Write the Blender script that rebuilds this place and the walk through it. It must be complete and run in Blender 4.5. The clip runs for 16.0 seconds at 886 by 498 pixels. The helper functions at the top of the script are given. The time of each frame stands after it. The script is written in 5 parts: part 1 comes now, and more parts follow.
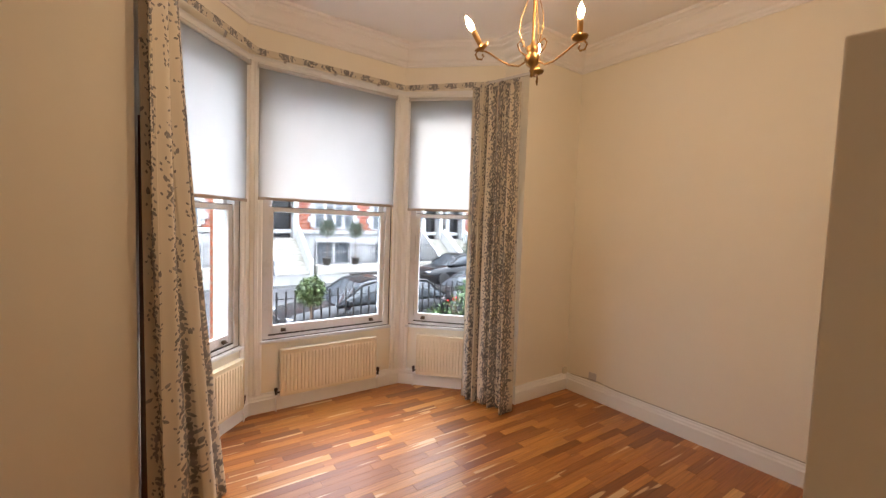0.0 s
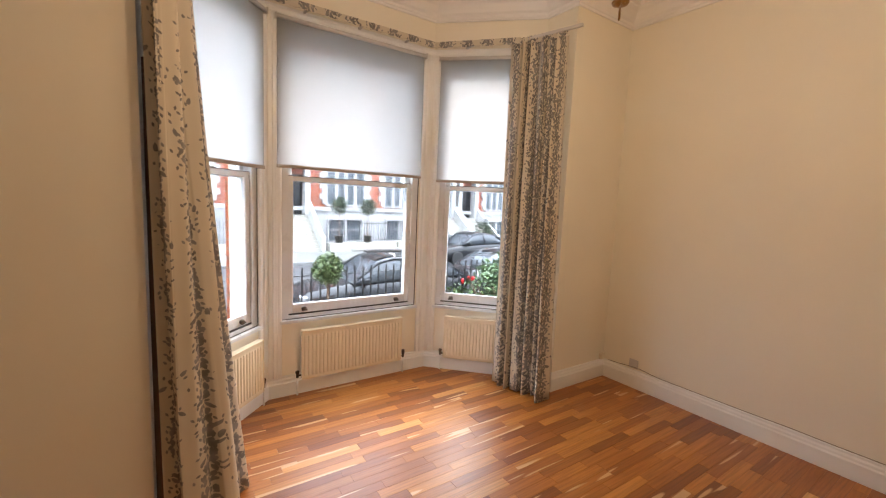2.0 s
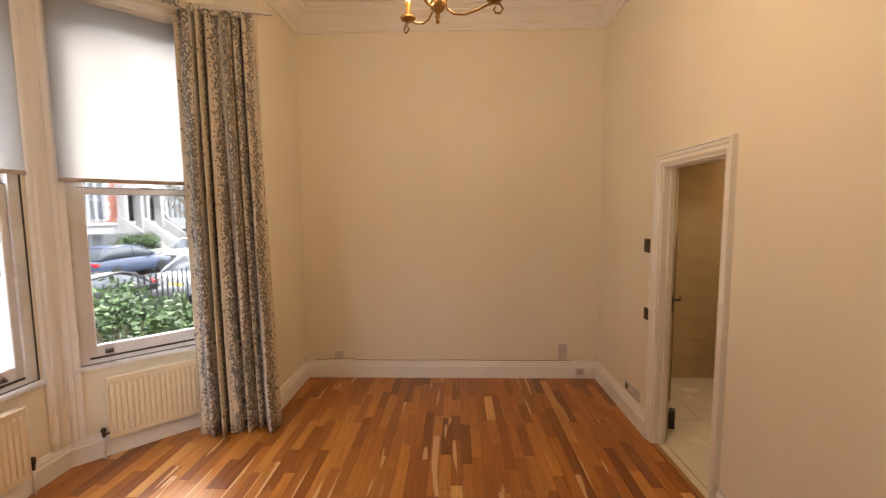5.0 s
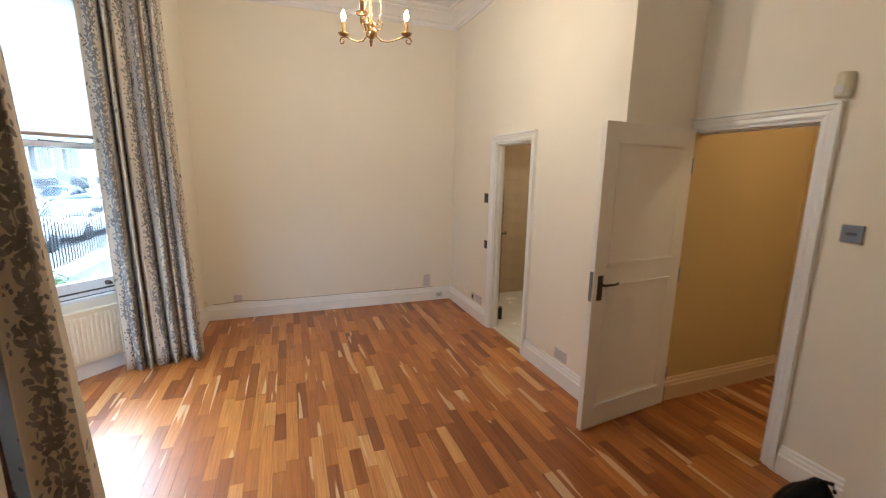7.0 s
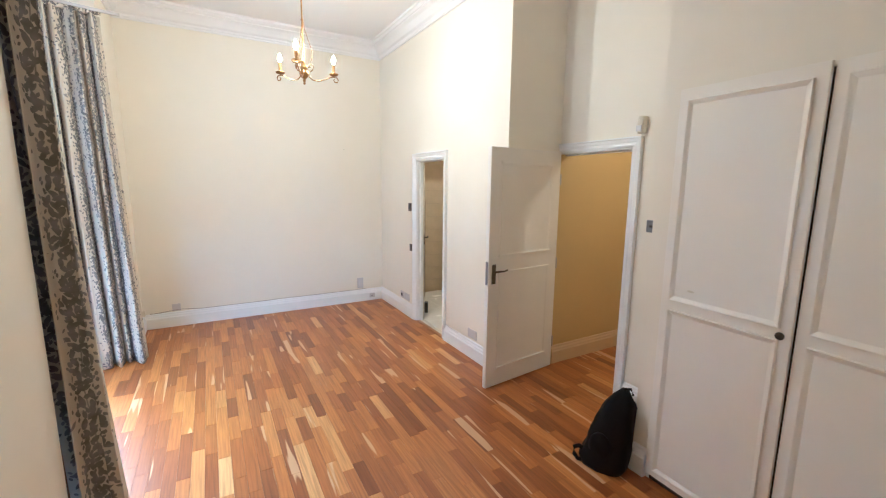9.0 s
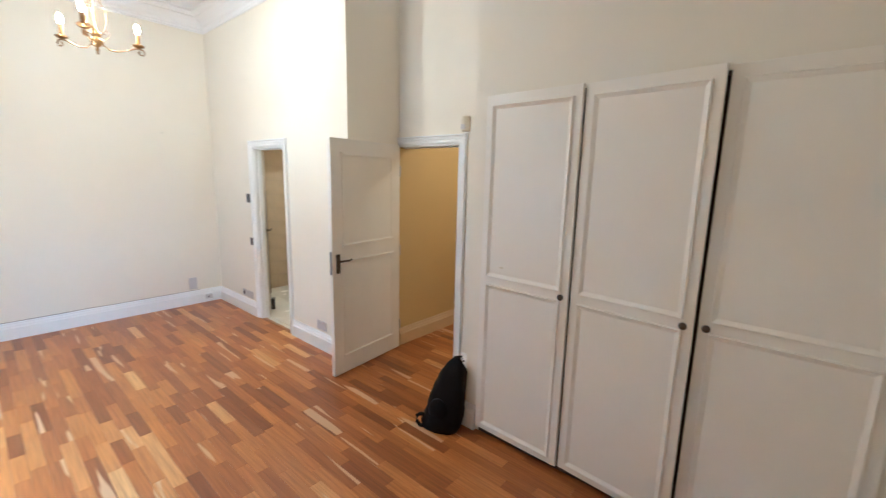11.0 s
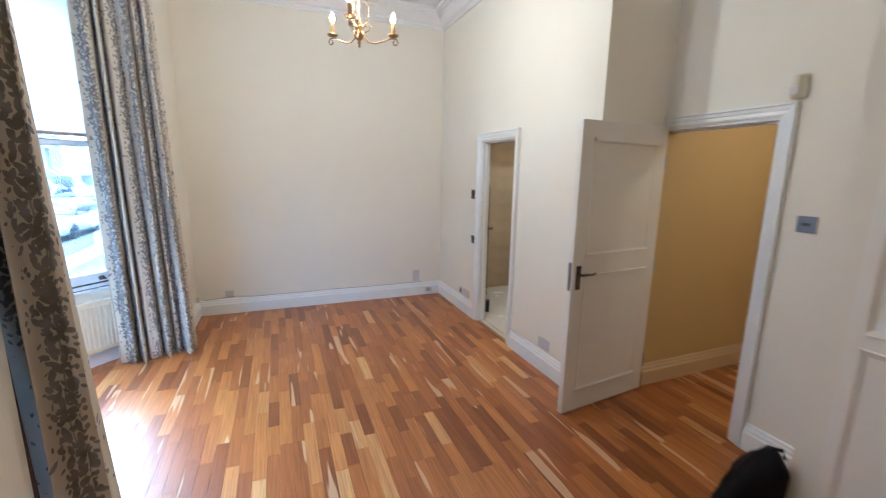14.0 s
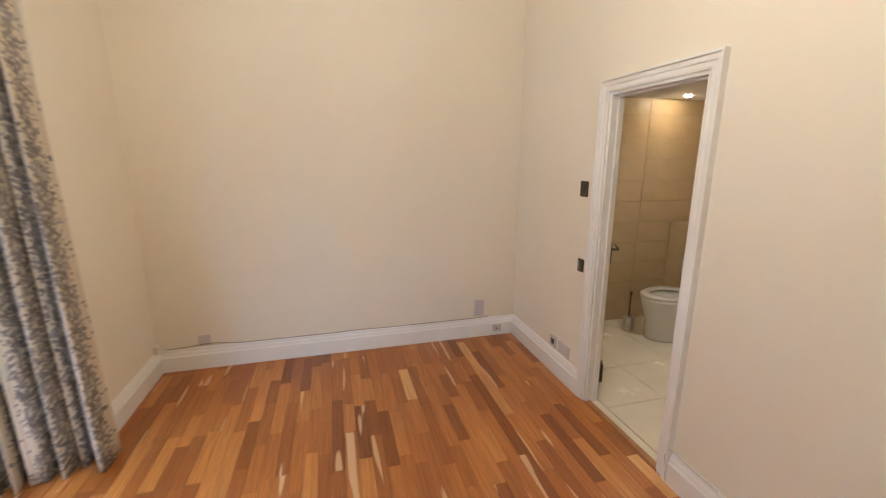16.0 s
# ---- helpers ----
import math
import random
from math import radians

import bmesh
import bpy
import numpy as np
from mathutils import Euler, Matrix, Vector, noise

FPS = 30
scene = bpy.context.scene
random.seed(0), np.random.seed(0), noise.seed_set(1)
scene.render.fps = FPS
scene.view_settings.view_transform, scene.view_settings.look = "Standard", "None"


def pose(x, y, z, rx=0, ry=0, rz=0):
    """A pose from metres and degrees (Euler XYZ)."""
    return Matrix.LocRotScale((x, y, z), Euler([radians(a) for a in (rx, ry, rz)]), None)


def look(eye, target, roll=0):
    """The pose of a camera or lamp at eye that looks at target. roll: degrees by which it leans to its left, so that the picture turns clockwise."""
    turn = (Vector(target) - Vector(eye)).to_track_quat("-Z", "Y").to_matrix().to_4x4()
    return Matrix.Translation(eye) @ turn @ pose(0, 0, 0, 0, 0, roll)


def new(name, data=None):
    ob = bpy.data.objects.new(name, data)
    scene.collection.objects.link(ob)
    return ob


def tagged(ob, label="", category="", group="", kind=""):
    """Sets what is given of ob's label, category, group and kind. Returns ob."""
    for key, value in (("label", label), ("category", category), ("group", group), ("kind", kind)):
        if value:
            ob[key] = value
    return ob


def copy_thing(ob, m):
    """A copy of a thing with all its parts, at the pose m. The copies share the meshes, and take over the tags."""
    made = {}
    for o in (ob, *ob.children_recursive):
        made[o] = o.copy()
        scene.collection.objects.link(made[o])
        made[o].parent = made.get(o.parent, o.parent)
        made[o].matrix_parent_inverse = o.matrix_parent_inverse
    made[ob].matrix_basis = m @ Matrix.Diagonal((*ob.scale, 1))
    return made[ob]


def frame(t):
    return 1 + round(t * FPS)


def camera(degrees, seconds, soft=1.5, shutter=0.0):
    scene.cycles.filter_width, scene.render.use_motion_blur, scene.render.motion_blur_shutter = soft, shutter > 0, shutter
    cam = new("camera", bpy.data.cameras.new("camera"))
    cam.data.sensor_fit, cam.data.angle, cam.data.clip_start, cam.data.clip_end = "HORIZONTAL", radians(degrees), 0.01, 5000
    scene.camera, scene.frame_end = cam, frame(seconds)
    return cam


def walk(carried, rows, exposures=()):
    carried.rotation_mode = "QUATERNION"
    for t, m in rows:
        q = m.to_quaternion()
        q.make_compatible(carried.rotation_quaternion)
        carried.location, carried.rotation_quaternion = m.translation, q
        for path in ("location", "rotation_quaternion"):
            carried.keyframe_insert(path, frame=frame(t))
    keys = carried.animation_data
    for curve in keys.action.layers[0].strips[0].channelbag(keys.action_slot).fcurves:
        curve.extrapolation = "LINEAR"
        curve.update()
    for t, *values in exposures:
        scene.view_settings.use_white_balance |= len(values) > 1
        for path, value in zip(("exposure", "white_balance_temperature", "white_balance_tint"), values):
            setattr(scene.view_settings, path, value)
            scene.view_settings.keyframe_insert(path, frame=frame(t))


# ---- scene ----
cam = camera(94.4, 16.0, 1.15, 0.35)
PATH = [
    (0, (0.341, 0.074, 1.752), (1.498, 1.701, 1.629), 2.0),
    (0.5, (0.315, 0.056, 1.809), (1.507, 1.662, 1.774), 2.5),
    (1, (0.301, 0.092, 1.814), (1.457, 1.723, 1.768), 2.9),
    (1.5, (0.296, 0.195, 1.698), (1.391, 1.861, 1.542), 2.9),
    (2, (0.353, 0.453, 1.685), (1.471, 2.095, 1.46), 2.5),
    (2.5, (0.394, 0.646, 1.687), (1.622, 2.204, 1.431), 3.0),
    (3, (0.256, 0.827, 1.673), (1.775, 2.1, 1.401), 1.3),
    (3.5, (0.169, 0.881, 1.67), (1.896, 1.852, 1.394), -0.2),
    (4, (0.17, 0.932, 1.657), (2.001, 1.685, 1.373), 0.3),
    (4.5, (0.146, 1.139, 1.652), (2.086, 1.555, 1.406), -0.5),
    (5, (0.015, 1.359, 1.673), (2.006, 1.417, 1.491), -0.4),
    (5.2, (-0.076, 1.424, 1.656), (1.914, 1.398, 1.45), -0.0),
    (7.5, (-1.156, 2.044, 1.684), (0.631, 1.22, 1.324), 0.9),
    (8, (-1.325, 2.092, 1.69), (0.425, 1.183, 1.358), 0.7),
    (10.5, (-1.781, 2.121, 1.716), (-0.255, 0.874, 1.377), 0.8),
    (11, (-1.773, 2.092, 1.711), (-0.49, 0.598, 1.363), 1.3),
    (11.5, (-1.785, 2.085, 1.711), (-0.727, 0.423, 1.362), 1.0),
    (12, (-1.79, 2.08, 1.706), (-0.864, 0.34, 1.366), 0.6),
    (12.5, (-1.789, 2.056, 1.705), (-0.781, 0.362, 1.366), 0.7),
    (13, (-1.651, 2.05, 1.709), (-0.356, 0.568, 1.354), 1.1),
    (13.5, (-1.411, 2.067, 1.706), (0.219, 0.97, 1.328), 1.0),
    (14, (-1.083, 1.965, 1.663), (0.74, 1.231, 1.289), 1.0),
    (14.5, (-0.705, 1.847, 1.68), (1.194, 1.332, 1.323), 1.5),
    (15, (-0.216, 1.733, 1.669), (1.711, 1.359, 1.286), 0.6),
    (15.5, (0.248, 1.656, 1.643), (2.174, 1.303, 1.235), -0.3),
    (16, (0.719, 1.526, 1.617), (2.603, 1.017, 1.177), 0.1),
]
# white balance drifts from warm to neutral and back as the phone adapts
LOOK = [(0.0, 2.98, 6640, 16), (2.0, 3.03, 6540, 15), (3.5, 2.81, 6640, 16), (4.2, 2.89, 6830, 16), (5.2, 2.95, 7430, 18), (7.3, 3.58, 4830, 3), (8.0, 4.04, 4380, 2), (10.5, 4.16, 4360, 0), (11.5, 4.23, 4260, 0), (12.5, 4.51, 4210, 0), (13.5, 4.04, 4260, 0), (14.0, 3.67, 4260, 2), (14.5, 3.45, 4680, 4), (15.0, 3.38, 5180, 6), (15.4, 3.19, 5180, 6), (16.0, 3.58, 5230, 6)]
walk(cam, [(t, look(eye, target, roll)) for t, eye, target, roll in PATH], LOOK)

# ---- light ----
world = bpy.data.worlds.new("overcast_sky")
scene.world = world
world.use_nodes = True
wn, wl = world.node_tree.nodes, world.node_tree.links
sky = wn.new("ShaderNodeTexSky")
sky.sky_type, sky.sun_disc = "NISHITA", False
sky.sun_elevation, sky.sun_rotation = radians(38), radians(60)
sky.air_density, sky.dust_density, sky.ozone_density = 1.0, 3.0, 1.0
soft_sky = wn.new("ShaderNodeMixRGB")
soft_sky.inputs[0].default_value = 0.75
soft_sky.inputs[2].default_value = (14.8, 15.9, 17.2, 1)
wl.new(sky.outputs[0], soft_sky.inputs[1])
# an overcast sky is brighter overhead than at the horizon
sky_dir = wn.new("ShaderNodeTexCoord")
up = wn.new("ShaderNodeSeparateXYZ")
wl.new(sky_dir.outputs["Generated"], up.inputs[0])
rise = wn.new("ShaderNodeMapRange")
rise.inputs["From Min"].default_value, rise.inputs["To Min"].default_value, rise.inputs["To Max"].default_value = 0.0, 0.75, 2.6
wl.new(up.outputs[2], rise.inputs[0])
dome = wn.new("ShaderNodeVectorMath")
dome.operation = "MULTIPLY"
wl.new(soft_sky.outputs[0], dome.inputs[0])
wl.new(rise.outputs[0], dome.inputs[1])
wl.new(dome.outputs[0], wn["Background"].inputs[0])
wn["Background"].inputs[1].default_value = 0.15

sun = new("sun", bpy.data.lights.new("sun", "SUN"))
sun.data.energy, sun.data.angle, sun.data.color = 0.5, radians(25), (1.0, 0.96, 0.9)
sun.matrix_basis = look((30, 17, 27), (0, 0, 0))

BULB = 1.3  # watts of each candle bulb


# ---- materials ----
def shader(name):
    m = bpy.data.materials.new(name)
    m.use_nodes = True
    return m, m.node_tree.nodes, m.node_tree.links, m.node_tree.nodes["Principled BSDF"]


def noise_node(n, l, scale, detail=4.0, rough=0.55, space="Object", stretch=None):
    tc = n.new("ShaderNodeTexCoord")
    src = tc.outputs[space]
    if stretch:
        mp = n.new("ShaderNodeMapping")
        mp.inputs["Scale"].default_value = stretch
        l.new(src, mp.inputs[0])
        src = mp.outputs[0]
    t = n.new("ShaderNodeTexNoise")
    t.inputs["Scale"].default_value, t.inputs["Detail"].default_value, t.inputs["Roughness"].default_value = scale, detail, rough
    l.new(src, t.inputs["Vector"])
    return t


def ramp(n, l, src, stops):
    r = n.new("ShaderNodeValToRGB")
    e = r.color_ramp.elements
    while len(e) < len(stops):
        e.new(0.5)
    for k, (p, c) in zip(e, stops):
        k.position, k.color = p, (*c, 1)
    l.new(src, r.inputs[0])
    return r


def bump(n, l, src, bsdf, strength, distance=0.002):
    b = n.new("ShaderNodeBump")
    b.inputs["Strength"].default_value, b.inputs["Distance"].default_value = strength, distance
    l.new(src, b.inputs["Height"])
    l.new(b.outputs[0], bsdf.inputs["Normal"])


def painted(name, col, rough=0.5, vary=0.06, scale=2.5, grain=60.0, relief=0.15, metal=0.0, space="Object"):
    """Paint, plaster, plastic, metal: one colour with soft stains and fine grain."""
    m, n, l, b = shader(name)
    big = noise_node(n, l, scale, 5.0, 0.6, space)
    lo, hi = [c * (1 - vary) for c in col], [min(1, c * (1 + vary)) for c in col]
    r = ramp(n, l, big.outputs["Fac"], [(0.3, lo), (0.7, hi)])
    l.new(r.outputs[0], b.inputs["Base Color"])
    fine = noise_node(n, l, grain, 3.0, 0.6, space)
    rr = n.new("ShaderNodeMapRange")
    rr.inputs["To Min"].default_value, rr.inputs["To Max"].default_value = max(0.02, rough - 0.08), min(1, rough + 0.08)
    l.new(big.outputs["Fac"], rr.inputs["Value"])
    l.new(rr.outputs[0], b.inputs["Roughness"])
    b.inputs["Metallic"].default_value = metal
    if relief:
        bump(n, l, fine.outputs["Fac"], b, relief, 0.001)
    return m


def wood_floor(name, per_object):
    """Acacia strips: each with its own tone, streaks of pale sapwood along the grain, satin lacquer."""
    m, n, l, b = shader(name)
    if per_object:
        rnd = n.new("ShaderNodeObjectInfo").outputs["Random"]
    else:
        rnd = n.new("ShaderNodeNewGeometry").outputs["Random Per Island"]
    tc = n.new("ShaderNodeTexCoord")
    geo = n.new("ShaderNodeNewGeometry")
    shift = n.new("ShaderNodeVectorMath")
    shift.operation = "ADD"
    comb = n.new("ShaderNodeCombineXYZ")
    mul = n.new("ShaderNodeMath")
    mul.operation, mul.inputs[1].default_value = "MULTIPLY", 57.0
    l.new(rnd, mul.inputs[0])
    l.new(mul.outputs[0], comb.inputs[2])
    l.new(geo.outputs["Position"], shift.inputs[0])
    l.new(comb.outputs[0], shift.inputs[1])

    def stretched(sx, sy, scale, detail):
        mp = n.new("ShaderNodeMapping")
        mp.inputs["Scale"].default_value = (sx, sy, 1)
        l.new(shift.outputs[0], mp.inputs[0])
        t = n.new("ShaderNodeTexNoise")
        t.inputs["Scale"].default_value, t.inputs["Detail"].default_value = scale, detail
        l.new(mp.outputs[0], t.inputs["Vector"])
        return t

    tone = ramp(n, l, rnd, [(0.0, (0.20, 0.055, 0.009)), (0.2, (0.31, 0.095, 0.016)), (0.6, (0.42, 0.148, 0.026)), (0.94, (0.52, 0.21, 0.043)), (1.0, (0.70, 0.39, 0.14))])
    grain = stretched(2.2, 55, 1.6, 6.0)
    g = ramp(n, l, grain.outputs["Fac"], [(0.3, (0.62, 0.58, 0.55)), (0.62, (1.1, 1.1, 1.1))])
    mixg = n.new("ShaderNodeMixRGB")
    mixg.blend_type, mixg.inputs[0].default_value = "MULTIPLY", 0.75
    l.new(tone.outputs[0], mixg.inputs[1])
    l.new(g.outputs[0], mixg.inputs[2])
    sap = stretched(0.8, 11, 1.3, 1.5)
    sapmask = ramp(n, l, sap.outputs["Fac"], [(0.655, (0, 0, 0)), (0.675, (0.85, 0.85, 0.85))])
    mixs = n.new("ShaderNodeMixRGB")
    l.new(sapmask.outputs[0], mixs.inputs[0])
    l.new(mixg.outputs[0], mixs.inputs[1])
    mixs.inputs[2].default_value = (0.68, 0.44, 0.24, 1)
    l.new(mixs.outputs[0], b.inputs["Base Color"])
    worn = noise_node(n, l, 1.7, 4.0)
    rr = n.new("ShaderNodeMapRange")
    rr.inputs["To Min"].default_value, rr.inputs["To Max"].default_value = 0.3, 0.45
    l.new(worn.outputs["Fac"], rr.inputs["Value"])
    l.new(rr.outputs[0], b.inputs["Roughness"])
    b.inputs["Coat Weight"].default_value, b.inputs["Coat Roughness"].default_value = 0.32, 0.37
    b.inputs["Specular IOR Level"].default_value = 0.45
    bump(n, l, grain.outputs["Fac"], b, 0.12, 0.0006)
    return m


def curtain_cloth(name, ground=(0.64, 0.57, 0.46)):
    """Cream cotton printed with grey-blue sprays of leaves running up the cloth (u across, v up, in metres)."""
    m, n, l, b = shader(name)
    uv = n.new("ShaderNodeUVMap")
    uv.uv_map = "cloth"
    sep = n.new("ShaderNodeSeparateXYZ")
    l.new(uv.outputs[0], sep.inputs[0])

    def math_node(op, a, c=None, v=None):
        k = n.new("ShaderNodeMath")
        k.operation = op
        l.new(a, k.inputs[0])
        if c is not None:
            l.new(c, k.inputs[1])
        if v is not None:
            k.inputs[1].default_value = v
        return k.outputs[0]

    wob = noise_node(n, l, 3.1, 2.0, 0.5, "UV")
    l.new(uv.outputs[0], wob.inputs["Vector"])
    off = math_node("MULTIPLY", math_node("SUBTRACT", wob.outputs["Fac"], v=0.5), v=0.1)
    PITCH = 0.185

    def to_stem(u):
        """Distance across the cloth from the nearest stem."""
        c = math_node("SUBTRACT", math_node("FRACT", math_node("MULTIPLY", math_node("ADD", u, off), v=1 / PITCH)), v=0.5)
        return math_node("ABSOLUTE", math_node("MULTIPLY", c, v=PITCH))

    def leaf_layer(cell, length, width, reach, stray, start):
        """Scattered pointed leaves, thick along the stems and few between them."""
        shift = n.new("ShaderNodeVectorMath")
        shift.operation, shift.inputs[1].default_value = "ADD", (start, start * 1.7, 0)
        l.new(uv.outputs[0], shift.inputs[0])
        vor = n.new("ShaderNodeTexVoronoi")
        vor.voronoi_dimensions = "2D"
        vor.inputs["Scale"].default_value, vor.inputs["Randomness"].default_value = 1 / cell, 0.75
        l.new(shift.outputs[0], vor.inputs["Vector"])
        d = n.new("ShaderNodeVectorMath")
        d.operation = "SUBTRACT"
        l.new(shift.outputs[0], d.inputs[0])
        l.new(vor.outputs["Position"], d.inputs[1])
        dxy, pos, rnd = n.new("ShaderNodeSeparateXYZ"), n.new("ShaderNodeSeparateXYZ"), n.new("ShaderNodeSeparateColor")
        l.new(d.outputs[0], dxy.inputs[0])
        l.new(vor.outputs["Position"], pos.inputs[0])
        l.new(vor.outputs["Color"], rnd.inputs[0])
        turn = math_node("ADD", math_node("MULTIPLY", rnd.outputs[0], v=2.2), v=0.47)
        c, sn = math_node("COSINE", turn), math_node("SINE", turn)
        p = math_node("ADD", math_node("MULTIPLY", dxy.outputs[0], c), math_node("MULTIPLY", dxy.outputs[1], sn))
        q = math_node("SUBTRACT", math_node("MULTIPLY", dxy.outputs[1], c), math_node("MULTIPLY", dxy.outputs[0], sn))
        pq = math_node("MULTIPLY", p, v=2 / length)
        edge = math_node("ADD", math_node("MULTIPLY", math_node("ABSOLUTE", q), v=2 / width), math_node("MULTIPLY", pq, pq))
        leaf = ramp(n, l, edge, [(0.8, (1, 1, 1)), (1.0, (0, 0, 0))]).outputs[0]
        near = math_node("LESS_THAN", to_stem(math_node("SUBTRACT", pos.outputs[0], v=start)), v=reach)
        lone = math_node("LESS_THAN", rnd.outputs[1], v=stray)
        return math_node("MULTIPLY", leaf, math_node("MAXIMUM", near, lone))

    leaves = ramp(n, l, to_stem(sep.outputs[0]), [(0.0015, (1, 1, 1)), (0.003, (0, 0, 0))]).outputs[0]
    for args in ((0.03, 0.046, 0.019, 0.046, 0.03, 0.0), (0.036, 0.05, 0.021, 0.036, 0.01, 0.31), (0.03, 0.022, 0.012, 0.07, 0.06, 0.77)):
        leaves = math_node("MAXIMUM", leaves, leaf_layer(*args))
    tone = noise_node(n, l, 14.0, 2.0, 0.5, "UV")
    l.new(uv.outputs[0], tone.inputs["Vector"])
    ink = ramp(n, l, tone.outputs["Fac"], [(0.36, (0.075, 0.075, 0.088)), (0.66, (0.22, 0.215, 0.23))])
    mix = n.new("ShaderNodeMixRGB")
    l.new(math_node("MULTIPLY", leaves, v=0.82), mix.inputs[0])
    mix.inputs[1].default_value = (*ground, 1)
    l.new(ink.outputs[0], mix.inputs[2])
    l.new(mix.outputs[0], b.inputs["Base Color"])
    b.inputs["Roughness"].default_value = 0.9
    weave = noise_node(n, l, 900.0, 1.0)
    bump(n, l, weave.outputs["Fac"], b, 0.2, 0.0005)
    tr = n.new("ShaderNodeBsdfTranslucent")
    l.new(mix.outputs[0], tr.inputs[0])
    ms = n.new("ShaderNodeMixShader")
    ms.inputs[0].default_value = 0.08
    l.new(b.outputs[0], ms.inputs[1])
    l.new(tr.outputs[0], ms.inputs[2])
    l.new(ms.outputs[0], n["Material Output"].inputs[0])
    return m


def sheer(name):
    """Roller-blind scrim: passes daylight softly, with a faint view through."""
    m, n, l, b = shader(name)
    weave = noise_node(n, l, 5.0, 3.0)
    r = ramp(n, l, weave.outputs["Fac"], [(0.3, (0.8, 0.8, 0.79)), (0.7, (0.88, 0.88, 0.87))])
    l.new(r.outputs[0], b.inputs["Base Color"])
    b.inputs["Roughness"].default_value = 0.9
    tr = n.new("ShaderNodeBsdfTranslucent")
    tr.inputs[0].default_value = (0.54, 0.54, 0.53, 1)
    tp = n.new("ShaderNodeBsdfTransparent")
    a = n.new("ShaderNodeMixShader")
    a.inputs[0].default_value = 0.8
    l.new(b.outputs[0], a.inputs[1])
    l.new(tr.outputs[0], a.inputs[2])
    c = n.new("ShaderNodeMixShader")
    c.inputs[0].default_value = 0.21
    l.new(a.outputs[0], c.inputs[1])
    l.new(tp.outputs[0], c.inputs[2])
    l.new(c.outputs[0], n["Material Output"].inputs[0])
    return m


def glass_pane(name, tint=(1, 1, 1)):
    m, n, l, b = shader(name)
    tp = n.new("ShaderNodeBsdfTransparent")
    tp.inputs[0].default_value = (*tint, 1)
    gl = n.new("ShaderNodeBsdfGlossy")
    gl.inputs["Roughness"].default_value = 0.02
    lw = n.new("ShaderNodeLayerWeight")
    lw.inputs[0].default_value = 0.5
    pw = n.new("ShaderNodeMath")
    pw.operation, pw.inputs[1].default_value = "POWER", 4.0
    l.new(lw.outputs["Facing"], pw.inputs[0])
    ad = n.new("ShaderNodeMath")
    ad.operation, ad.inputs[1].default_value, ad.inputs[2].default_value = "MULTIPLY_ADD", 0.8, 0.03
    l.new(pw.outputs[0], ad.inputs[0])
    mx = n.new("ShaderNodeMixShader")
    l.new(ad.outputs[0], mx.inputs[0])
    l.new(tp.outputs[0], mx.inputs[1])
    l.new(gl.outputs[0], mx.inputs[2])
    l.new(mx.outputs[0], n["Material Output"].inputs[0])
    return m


def glow(name, col, strength):
    m, n, l, b = shader(name)
    b.inputs["Base Color"].default_value = (*col, 1)
    b.inputs["Emission Color"].default_value = (*col, 1)
    b.inputs["Emission Strength"].default_value = strength
    return m


def brickwork(name, col, mortar, bw=0.225, bh=0.075):
    m, n, l, b = shader(name)
    tc = n.new("ShaderNodeTexCoord")
    mp = n.new("ShaderNodeMapping")
    mp.inputs["Rotation"].default_value = (radians(90), 0, 0)
    l.new(tc.outputs["Object"], mp.inputs[0])
    t = n.new("ShaderNodeTexBrick")
    t.inputs["Scale"].default_value = 1.0
    t.inputs["Brick Width"].default_value, t.inputs["Row Height"].default_value, t.inputs["Mortar Size"].default_value = bw, bh, 0.006
    t.inputs["Color1"].default_value, t.inputs["Color2"].default_value = (*col, 1), (*[c * 0.75 for c in col], 1)
    t.inputs["Mortar"].default_value = (*mortar, 1)
    l.new(mp.outputs[0], t.inputs["Vector"])
    st = noise_node(n, l, 0.8, 5.0)
    mx = n.new("ShaderNodeMixRGB")
    mx.blend_type, mx.inputs[0].default_value = "MULTIPLY", 0.6
    l.new(t.outputs["Color"], mx.inputs[1])
    l.new(ramp(n, l, st.outputs["Fac"], [(0.3, (0.7, 0.7, 0.7)), (0.7, (1.1, 1.1, 1.1))]).outputs[0], mx.inputs[2])
    l.new(mx.outputs[0], b.inputs["Base Color"])
    b.inputs["Roughness"].default_value = 0.9
    return m


def leafy(name, a, c):
    m, n, l, b = shader(name)
    rnd = n.new("ShaderNodeNewGeometry").outputs["Random Per Island"]
    l.new(ramp(n, l, rnd, [(0.0, a), (1.0, c)]).outputs[0], b.inputs["Base Color"])
    b.inputs["Roughness"].default_value = 0.5
    return m


M_BRICKR = brickwork("red_rubbed_brick", (0.50, 0.13, 0.05), (0.45, 0.34, 0.26))
M_WALL = painted("cream_wall_paint", (0.845, 0.79, 0.67), 0.75, 0.02, 1.3, 180, 0.12)
# hall skirting paint with the warm hall light put into its colour
M_HALLTRIM = painted("warm_lit_trim_paint", (0.66, 0.50, 0.29), 0.4, 0.04, 2.0)
M_AGEDSTRIP = painted("tarnished_brass_strip", (0.20, 0.14, 0.07), 0.4, 0.2, 14, 120, 0.1, 0.8)
# near-black colour standing for the shade in the sash gaps
M_GAPSHADE = painted("sash_gap_shade", (0.06, 0.055, 0.05), 0.7)
M_HALL = painted("ochre_hall_paint", (0.60, 0.44, 0.19), 0.7, 0.03, 1.3, 180, 0.12)
